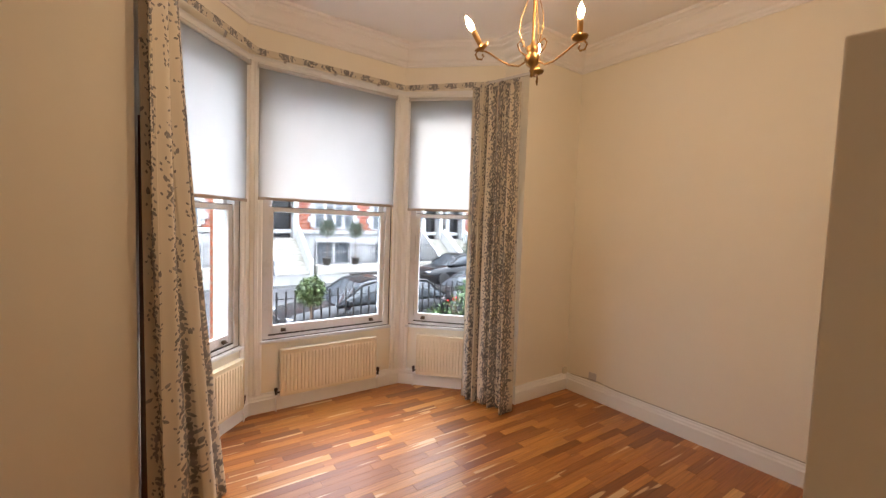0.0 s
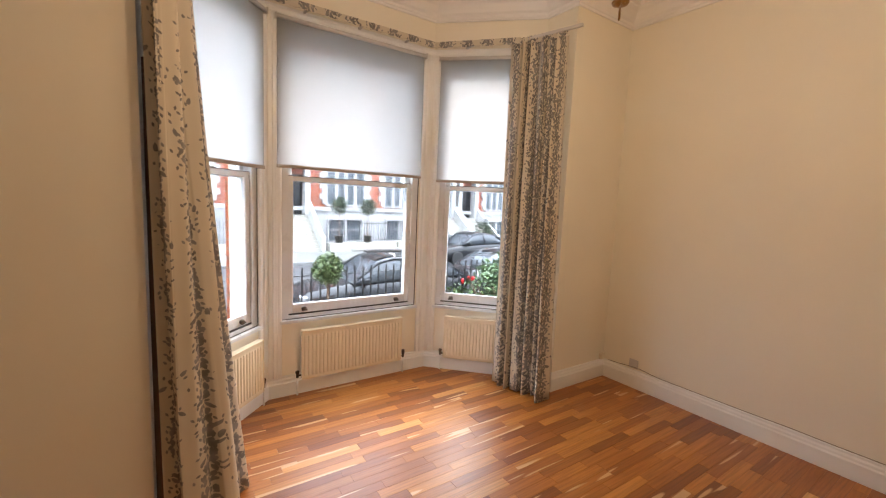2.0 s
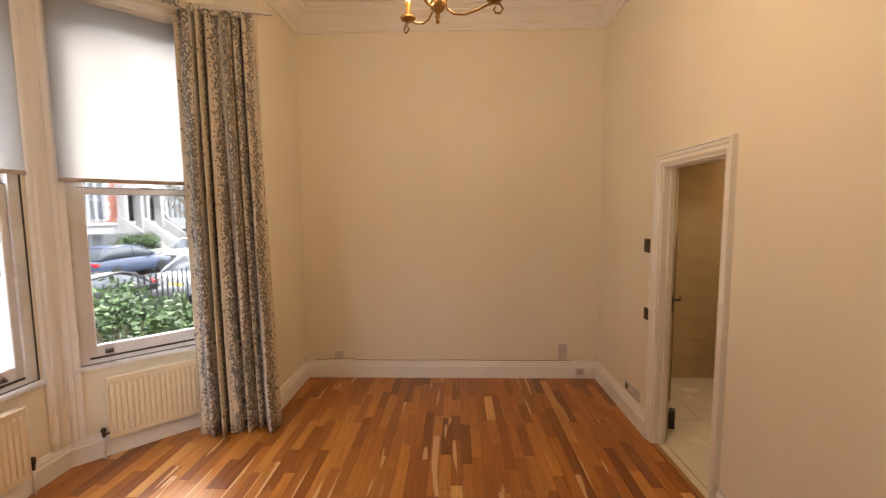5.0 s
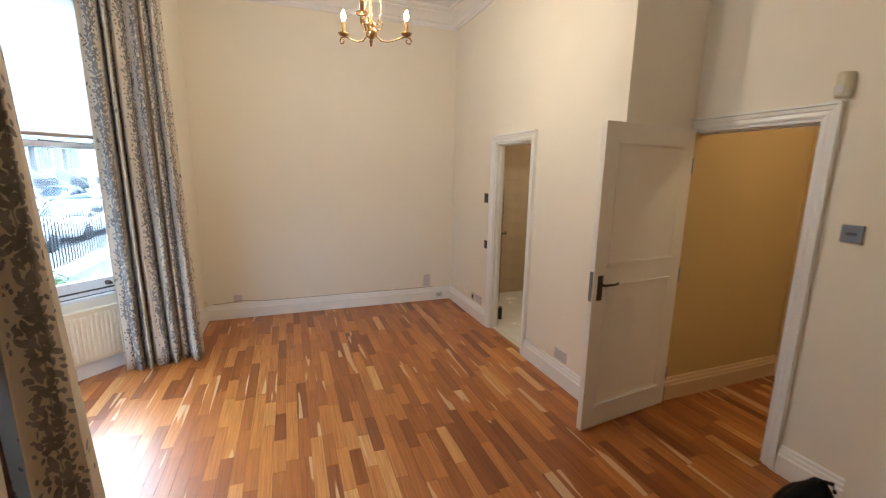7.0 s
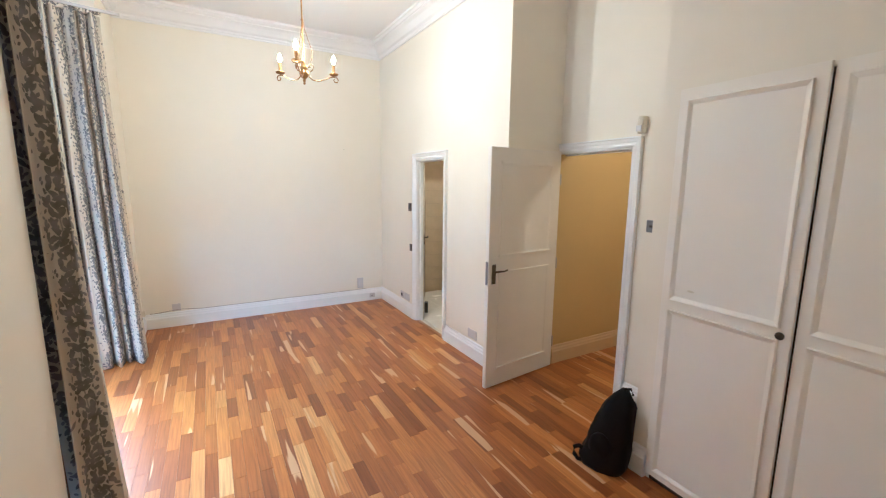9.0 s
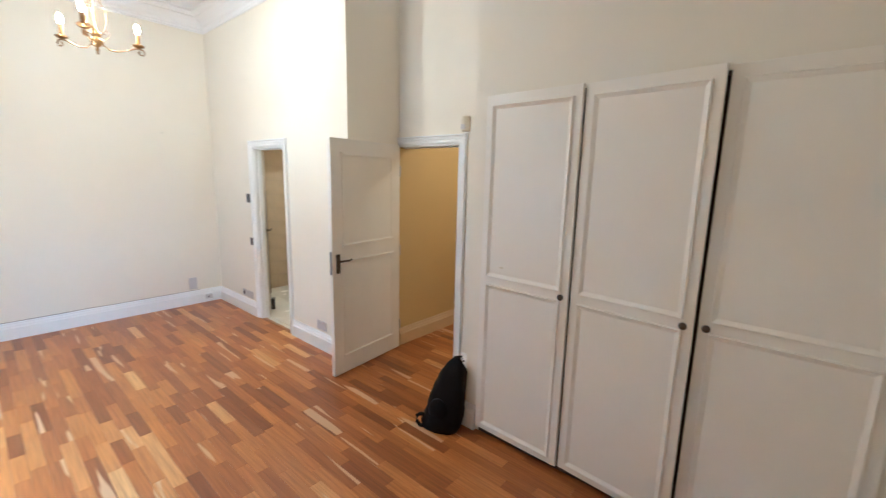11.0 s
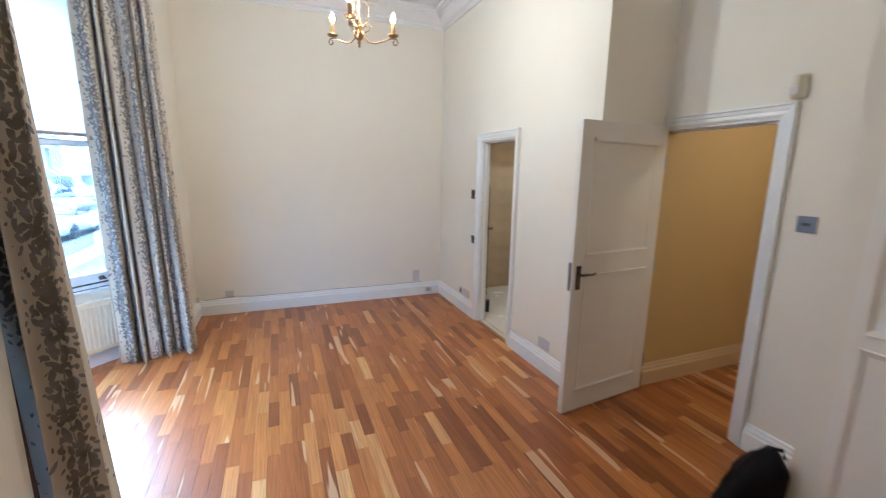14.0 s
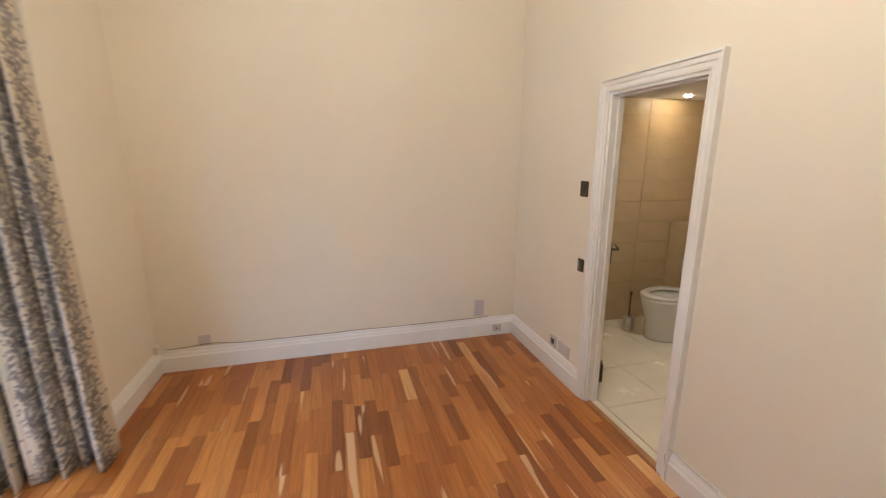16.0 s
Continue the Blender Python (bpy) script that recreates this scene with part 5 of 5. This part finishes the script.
# ---- parked cars ----
def car(name, label, x, y, paint, flip=False, estate=False, rack=False, scale=1.0, group="parked cars"):
    """Front towards -x; flip turns it round."""
    t = thing(name, label, "car", pose(x, y, GZ - 0.12, 0, 0, 180 if flip else 0) @ Matrix.Diagonal((scale, scale, scale, 1)), group)
    L = 4.55
    # along the car: position, sill, shoulder, half width
    st = [(-2.27, 0.42, 0.56, 0.55), (-2.2, 0.25, 0.68, 0.74), (-2.0, 0.2, 0.76, 0.84), (-1.5, 0.2, 0.84, 0.88), (-0.9, 0.2, 0.92, 0.9), (0.0, 0.2, 0.95, 0.91), (0.9, 0.2, 0.97, 0.91), (1.6, 0.2, 0.98, 0.89), (2.05, 0.22, 0.96, 0.84), (2.2, 0.28, 0.88, 0.76), (2.27, 0.42, 0.72, 0.62)]
    b = bmesh.new()
    rings = []
    for px, z0, z1, hw in st:
        h = z1 - z0
        rings.append([(px, s * hw * a, z0 + h * c) for s, a, c in ((-1, 0.8, 0.0), (-1, 0.97, 0.12), (-1, 1.0, 0.45), (-1, 0.985, 0.8), (-1, 0.9, 0.96), (-1, 0.6, 1.02), (1, 0.6, 1.02), (1, 0.9, 0.96), (1, 0.985, 0.8), (1, 1.0, 0.45), (1, 0.97, 0.12), (1, 0.8, 0.0))])
    loft(b, rings)
    body = part("body", b, paint, t, "", True)
    tail = 2.12 if estate else 1.75
    rt = 1.55 if estate else 0.95
    cab = [(-1.05, 0.92, 0.92, 0.8), (-0.35, 0.93, 1.38, 0.68), (0.05, 0.94, 1.46, 0.66), (rt * 0.6, 0.95, 1.46, 0.66), (rt, 0.96, 1.4, 0.66), (tail, 0.95, 0.98, 0.78)]
    b = bmesh.new()
    rings = [[(px, s * (hw + (0.84 - hw) * (1 - c)) * (0.92 if c > 0.97 else 1), z0 + (z1 - z0) * c) for s, c in ((-1, 0.0), (-1, 0.55), (-1, 0.9), (-1, 1.0), (1, 1.0), (1, 0.9), (1, 0.55), (1, 0.0))] for px, z0, z1, hw in cab]
    loft(b, rings)
    part("windows", b, M_CARGLASS, body, "dark car windows", True)
    b = bmesh.new()
    rings = [[(px, s * hw, z1 + dz) for s, dz in ((-1, -0.02), (-0.6, 0.012), (0.6, 0.012), (1, -0.02), (0.6, -0.01), (-0.6, -0.01))] for px, z0, z1, hw in cab[1:5]]
    loft(b, rings)
    part("roof", b, paint, body, "", True)
    for s in (-1, 1):
        b = bmesh.new()
        tube(b, [(-1.05, s * 0.8, 0.93), (-0.35, s * 0.69, 1.38), (0.05, s * 0.665, 1.45), (rt, s * 0.665, 1.4), (tail, s * 0.78, 0.98)], 0.028, 6)
        tube(b, [(0.25, s * 0.67, 1.44), (0.3, s * 0.85, 0.95)], 0.025, 6)
        part("pillar", b, paint, body, "", True)
        b = rbox(-0.85, s * 0.93 - 0.08, 0.93, -0.7, s * 0.93 + 0.08, 1.05, 0.03)
        part("wing_mirror", b, paint, body, "", True)
        part("headlight", rbox(-2.21, s * 0.62 - 0.13, 0.58, -2.02, s * 0.62 + 0.13, 0.7, 0.03), M_LAMP, body, "clear headlight", True)
        part("tail_light", rbox(2.05, s * 0.66 - 0.14, 0.68, 2.25, s * 0.66 + 0.14, 0.82, 0.03), M_RED, body, "red tail light", True)
        for wx in (-1.38, 1.38):
            b = bmesh.new()
            m = pose(wx, s * 0.82, 0.32, 90, 0, 0)
            lathe(b, [(0.2, -0.1), (0.3, -0.1), (0.32, -0.07), (0.32, 0.07), (0.3, 0.1), (0.2, 0.1)], 22, m)
            wh = part("tyre", b, M_TYRE, t, "", True)
            b = bmesh.new()
            lathe(b, [(0.01, -0.09), (0.06, -0.095), (0.2, -0.075), (0.21, -0.1), (0.21, 0.1), (0.2, 0.075), (0.06, 0.095), (0.01, 0.09)], 22, m)
            part("rim", b, M_RIM, wh, "alloy rim", True)
    b = rbox(-2.29, -0.3, 0.5, -2.2, 0.3, 0.62, 0.02)
    part("grille", b, M_BLACKP, body, "black grille")
    part("number_plate", rbox(2.24, -0.26, 0.56, 2.285, 0.26, 0.67, 0.004), M_YELLOW, body, "plain yellow plate")
    if rack:
        for px in (0.1, 0.9):
            b = bmesh.new()
            tube(b, [(px, -0.66, 1.46), (px, -0.6, 1.55), (px, 0.6, 1.55), (px, 0.66, 1.46)], 0.022, 6)
            part("roof_bar", b, M_STEEL, t, "metal roof bar", True)
        part("roof_carrier", rbox(-0.5, -0.3, 1.57, 1.1, -0.08, 1.63, 0.02), M_BLACKP, t, "black roof-mounted cycle carrier")
        part("carrier_rail", rbox(-0.7, 0.2, 1.57, 1.2, 0.26, 1.62, 0.015), M_STEEL, t, "metal carrier rail")
    return t


P_BLACK = painted("black_car_paint", (0.009, 0.010, 0.012), 0.18, 0.1, 2, 60, 0)
P_SILVER = painted("silver_car_paint", (0.50, 0.52, 0.55), 0.22, 0.05, 2, 60, 0, 0.5)
P_WHITE = painted("white_car_paint", (0.75, 0.76, 0.77), 0.22, 0.03, 2, 60, 0)
P_BLUE = painted("dark_blue_car_paint", (0.05, 0.07, 0.12), 0.2, 0.1, 2, 60, 0)
car("parked_car", "black estate car with roof carrier at the kerb", 5.0, 10.2, P_BLACK, False, True, True)
car("parked_car", "dark saloon car with red tail lights at the kerb", 9.85, 10.3, P_BLACK, True)
car("parked_car", "silver saloon car at the kerb", 14.95, 10.3, P_SILVER, True)
car("parked_car", "white car at the kerb", 20.4, 10.3, P_WHITE, False, True)
car("parked_car", "black saloon car across the street", 13.2, 16.9, P_BLACK)
car("parked_car", "black estate car across the street", 18.6, 16.9, P_BLUE, True, True)
car("parked_car", "silver saloon car across the street", 24.2, 16.9, P_SILVER)
car("parked_car", "pale silver car across the street", 30.0, 16.9, P_WHITE, True)
car("parked_car", "dark blue car across the street", 36.0, 16.9, P_BLUE)

mb = thing("motorcycle", "black motorcycle with a windscreen by the kerb", "motorcycle", pose(7.9, 9.35, GZ - 0.0, 0, 6, 20))
for wx in (-0.68, 0.68):
    b = bmesh.new()
    lathe(b, [(0.24, -0.05), (0.3, -0.045), (0.31, 0.0), (0.3, 0.045), (0.24, 0.05)], 22, pose(wx, 0, 0.31, 90, 0, 0))
    part("wheel", b, M_TYRE, mb, "", True)
b = bmesh.new()
loft(b, [[(x, w * math.cos(a), z + h * math.sin(a)) for a in [2 * math.pi * i / 14 for i in range(14)]] for x, z, w, h in ((-0.55, 0.62, 0.06, 0.1), (-0.35, 0.65, 0.15, 0.25), (0.0, 0.7, 0.17, 0.22), (0.25, 0.68, 0.14, 0.14), (0.7, 0.75, 0.1, 0.07))])
part("body", b, P_BLACK, mb, "", True)
b = bmesh.new()
tube(b, [(-0.68, 0, 0.31), (-0.45, 0, 0.95), (-0.4, 0, 1.02)], 0.03, 8)
tube(b, [(-0.3, -0.36, 1.05), (-0.42, -0.2, 1.06), (-0.42, 0.2, 1.06), (-0.3, 0.36, 1.05)], 0.016, 8)
part("fork", b, M_STEEL, mb, "", True)
b = bmesh.new()
loft(b, [[(-0.55 + 0.1 * f - 0.05 * math.cos(a * 1.0), 0.2 * math.sin(a), 0.95 + 0.35 * f) for a in [-1.2 + 0.3 * i for i in range(9)]] for f in (0, 0.5, 1)], closed=False)
ws = part("windscreen", b, M_CARGLASS, mb, "tinted windscreen", True)
ws.modifiers.new("thickness", "SOLIDIFY").thickness = 0.004


# ---- houses across the street ----
def light_window(parent, x, z, w, h, lights, y=0.0):
    """A white window of several lights in a wall, proud surround, panes set back."""
    b = bmesh.new()
    f = 0.1
    box(b, x - f, y - 0.06, z - f, x, y + 0.1, z + h + f)
    box(b, x + w, y - 0.06, z - f, x + w + f, y + 0.1, z + h + f)
    box(b, x, y - 0.06, z + h, x + w, y + 0.1, z + h + f)
    box(b, x - f * 0.5, y - 0.1, z - f, x + w + f * 0.5, y + 0.1, z)
    for i in range(1, lights):
        xm = x + w * i / lights
        box(b, xm - 0.07, y - 0.04, z, xm + 0.07, y + 0.1, z + h)
    win = part("window", b, M_STUCCO, parent, "white framed window")
    lw = w / lights
    for i in range(lights):
        b = bmesh.new()
        a0 = x + i * lw + (0.07 if i else 0.0)
        a1 = x + (i + 1) * lw - (0.07 if i < lights - 1 else 0.0)
        box(b, a0, y + 0.05, z, a1, y + 0.06, z + h)
        part("pane", b, M_PANE, win)
        b = bmesh.new()
        box(b, a0, y + 0.02, z + h * 0.5 - 0.03, a1, y + 0.055, z + h * 0.5 + 0.03)
        box(b, a0, y + 0.02, z, a0 + 0.04, y + 0.055, z + h)
        box(b, a1 - 0.04, y + 0.02, z, a1, y + 0.055, z + h)
        part("sash", b, M_STUCCO, win)


def quoins(parent, x, z0, z1, flip):
    """Pale stone blocks, long and short by turns, up one side of a window."""
    b = bmesh.new()
    n = int((z1 - z0) / 0.3)
    for i in range(n):
        w = 0.34 if i % 2 else 0.18
        box(b, x - w if flip else x, -0.005, z0 + 0.3 * i, x if flip else x + w, 0.125, z0 + 0.3 * i + 0.296)
    part("quoins", b, M_STUCCO, parent, "white stone quoins")


def terrace_house(x, mirror, upper, label, tall=True):
    """Five metres ninety-five wide, facade on y = 0; steps up to the door on one side."""
    t = thing("terraced_house", label, "house", pose(x, 24.0, GZ), "houses across the street")
    W = 5.95
    top = 14.3 if tall else 11.2

    def mx(a, w):
        return W - a - w if mirror else a

    b = bmesh.new()
    box(b, 0, 0.12, 0, W, 9.0, 2.1)
    part("stucco_wall", b, M_STUCCO, t, "white stucco ground storey")
    b = bmesh.new()
    box(b, 0, 0.12, 2.1, W, 9.0, top)
    part("brick_wall", b, upper, t)
    b = bmesh.new()
    for z in (2.02, 5.3, 8.3, 10.9) + ((13.9,) if tall else ()):
        box(b, 0.0, -0.02, z, W, 0.12, z + 0.22)
    part("string_course", b, M_STUCCO, t, "white string courses")
    b = bmesh.new()
    loft(b, [[(0, -0.2, top), (0, 9.0, top), (0, 4.4, top + 2.2)], [(W, -0.2, top), (W, 9.0, top), (W, 4.4, top + 2.2)]])
    part("roof", b, M_SLATE, t, "grey slate roof")
    part("chimney", rbox(mx(0.0, 0.9), 3.6, top + 1.0, mx(0.0, 0.9) + 0.9, 5.0, top + 3.4, 0.02), upper, t)
    rows = [(2.4, 2.55), (5.8, 1.9), (8.75, 1.6)] + ([(11.6, 1.5)] if tall else [])
    for k, (z, h) in enumerate(rows):
        light_window(t, mx(2.95, 2.3), z, 2.3, h, 4, 0.06)
        if k:
            light_window(t, mx(0.4, 1.3), z, 1.3, h, 2, 0.06)
        if k < 2:
            quoins(t, mx(2.95, 2.3) - 0.1, z, z + h, True)
            quoins(t, mx(2.95, 2.3) + 2.4, z, z + h, False)
    light_window(t, mx(3.1, 2.0), 0.3, 2.0, 1.2, 2, 0.06)
    dx = mx(0.45, 1.1)
    b = bmesh.new()
    box(b, dx, 0.1, 1.75, dx + 1.1, 0.16, 4.0)
    part("front_door", b, P_BLACK, t, "black front door")
    b = bmesh.new()
    box(b, dx - 0.3, -0.45, 1.75, dx - 0.02, 0.12, 4.4)
    box(b, dx + 1.12, -0.45, 1.75, dx + 1.4, 0.12, 4.4)
    box(b, dx - 0.4, -0.55, 4.4, dx + 1.5, 0.12, 4.75)
    part("porch", b, M_STUCCO, t, "white porch surround")
    for i in range(10):
        b = bmesh.new()
        box(b, dx - 0.2, -2.7 + 0.26 * i, 0.0, dx + 1.3, -2.7 + 0.26 * (i + 1) if i < 9 else 0.12, 0.175 * (i + 1))
        part("step", b, M_STONE, t, "pale stone step")
    for ex in (dx - 0.42, dx + 1.3):
        b = bmesh.new()
        loft(b, [[(ex, -2.9, 0), (ex + 0.2, -2.9, 0), (ex + 0.2, -2.9, 0.75), (ex, -2.9, 0.75)], [(ex, -2.6, 0), (ex + 0.2, -2.6, 0), (ex + 0.2, -2.6, 0.85), (ex, -2.6, 0.85)], [(ex, -0.2, 0), (ex + 0.2, -0.2, 0), (ex + 0.2, -0.2, 2.55), (ex, -0.2, 2.55)], [(ex, 0.12, 0), (ex + 0.2, 0.12, 0), (ex + 0.2, 0.12, 2.55), (ex, 0.12, 2.55)]])
        part("parapet", b, M_STUCCO, t, "white sloping parapet")
    b = bmesh.new()
    q0, q1 = (mx(2.1, 3.8), mx(2.1, 3.8) + 3.8)
    for z in (0.1, 1.0):
        box(b, q0, -2.52, z + 0.45, q1, -2.48, z + 0.48)
    k = 0
    while q0 + k * 0.14 < q1:
        xx = q0 + k * 0.14
        box(b, xx, -2.512, 0.45, xx + 0.024, -2.488, 1.62)
        k += 1
    part("forecourt", rbox(q0, -3.15, 0.0, q1, -2.3, 0.45, 0.01), M_STONE, t, "raised stone forecourt")
    part("area_railing", b, M_IRON, t, "black iron area railing")
    return t


hA = terrace_house(5.2, False, M_BRICK, "red brick and white stucco terraced house across the street")
hB = terrace_house(11.15, True, M_BRICK, "red brick and white stucco terraced house across the street")
for k in (-2, -1, 1):
    copy_thing(hA, pose(5.2 + 11.9 * k, 24.0, GZ))
    copy_thing(hB, pose(11.15 + 11.9 * k, 24.0, GZ))
hC = terrace_house(29.0, False, M_STUCCO, "white stucco terraced house across the street", False)
for k in range(1, 5):
    copy_thing(hC, pose(29.0 + 5.95 * k, 24.0, GZ))

topiary(7.85, 21.15, 1.3, 0.52, GZ + 0.45, 21, "dark standard bay tree in a tub across the street", M_LEAF3, "bay trees")
topiary(9.45, 21.15, 1.25, 0.52, GZ + 0.45, 22, "dark standard bay tree in a tub across the street", M_LEAF3, "bay trees")


def street_tree(x, y, h, seed, mat, leaves, label, girth=0.16):
    rnd = random.Random(seed)
    t = thing("street_tree", label, "tree", pose(x, y, GZ))
    b = bmesh.new()
    tube(b, [(0, 0, 0), (0.05, 0.0, h * 0.3), (-0.05, 0.05, h * 0.6), (0.05, 0, h * 0.95)], girth, 10, (1.2, 0.9, 0.6, 0.15))
    tips = []
    for k in range(16):
        f = rnd.uniform(0.3, 0.9)
        a = rnd.uniform(0, 6.28)
        ln = h * rnd.uniform(0.2, 0.38) * (1.2 - f * 0.6)
        p0 = Vector((0, 0, h * f))
        p1 = p0 + Vector((math.cos(a) * ln * 0.5, math.sin(a) * ln * 0.5, ln * 0.35))
        p2 = p0 + Vector((math.cos(a + 0.3) * ln, math.sin(a + 0.3) * ln, ln * 0.75))
        tube(b, [p0, p1, p2], girth * 0.32, 6, (1, 0.6, 0.25))
        tips += [p1, p2]
        for _ in range(3):
            p3 = p1 + Vector((rnd.uniform(-1, 1), rnd.uniform(-1, 1), rnd.uniform(0, 1))) * ln * 0.4
            tube(b, [p1, (p1 + p3) / 2 + Vector((0, 0, 0.05)), p3], 0.018, 5, (1, 0.7, 0.3))
            tips.append(p3)
    part("trunk", b, M_BARK, t, "", True)
    b = bmesh.new()
    for p in tips:
        leaf_clump(b, p.x, p.y, p.z, 0.6, 0.6, 0.5, leaves, 0.1, rnd, 0.1)
    part("crown", b, mat, t)


street_tree(11.75, 18.9, 8.5, 31, M_LEAF3, 3, "bare brown street tree with few leaves", 0.22)
street_tree(31.0, 20.3, 4.2, 33, M_LEAF, 70, "leafy green garden tree across the street")
street_tree(27.0, 19.2, 7.0, 34, M_LEAF3, 5, "bare brown street tree with few leaves")
shrub("garden_hedge", "green hedge across the street", 25.5, 21.4, 2.2, 0.6, 1.7, M_LEAF, 41, 1800, 0.09)
shrub("garden_hedge", "green hedge across the street", 18.0, 21.6, 0.9, 0.5, 1.9, M_LEAF3, 42, 900, 0.09)

# ---- the wooden floor ----
b = bmesh.new()
prism(b, [(XW - 0.1, -2.0), (1.9, -2.0), (1.9, YB - 0.09), (XE + 0.1, YB - 0.09), (XE + 0.1, YJ), (RJ + 0.1, YJ), (RC[0] + 0.04, 4.02), (LC[0] - 0.04, 4.02), (LJ - 0.1, YJ), (XW - 0.1, YJ)], -0.07, -0.008)
floor = structure("floor", b, M_SUBFLOOR, "reddish brown acacia strip floor with pale streaks", "floor")
STRIP = 0.0715


def strip_mesh(bm, x, y, ln, w):
    e = 0.0009
    lo = [bm.verts.new((x + a, y + c, -0.008)) for a, c in ((0, 0), (ln, 0), (ln, w), (0, w))]
    md = [bm.verts.new((x + a, y + c, -e)) for a, c in ((e * 0.3, e * 0.3), (ln - e * 0.3, e * 0.3), (ln - e * 0.3, w - e * 0.3), (e * 0.3, w - e * 0.3))]
    hi = [bm.verts.new((x + a, y + c, 0)) for a, c in ((e, e), (ln - e, e), (ln - e, w - e), (e, w - e))]
    bm.faces.new(hi)
    for i in range(4):
        j = (i + 1) % 4
        bm.faces.new((lo[i], lo[j], md[j], md[i]))
        bm.faces.new((md[i], md[j], hi[j], hi[i]))


rf = random.Random(77)
shared = {}
loose = bmesh.new()
made = 0
y = -1.97
while y < 3.96:
    if y < YB - 0.08:
        a, c = XW - 0.05, (1.16 if y < YD - 0.1 else XP + 0.05)
    elif y < YJ:
        a, c = XW - 0.05, XE + 0.05
    else:
        a, c = LJ + (y - YJ) - 0.02, RJ - (y - YJ) + 0.02
    x = a
    first = True
    while x < c - 0.001:
        ln = rf.choice((0.3, 0.36, 0.42, 0.5, 0.58, 0.66))
        if first:
            ln = rf.choice((0.1, 0.16, 0.22, 0.3, 0.38))
            first = False
        if c - (x + ln) < 0.09:
            ln = c - x
        if 1.0 < x < 3.45 and 0.2 < y < 2.45 and made < 300:
            key = round(ln, 3)
            if key not in shared:
                bs = bmesh.new()
                strip_mesh(bs, 0, 0, ln, STRIP)
                shared[key] = mesh_of(bs, "strip", M_FLOOR1)
            ob = new("strip", shared[key])
            ob.parent = floor
            ob.location = (x, y, 0)
            made += 1
        else:
            strip_mesh(loose, x, y, ln, STRIP)
        x += ln
    y += STRIP
rest = part("strips", loose, M_FLOOR2, floor)
tagged(rest, kind="stuff")
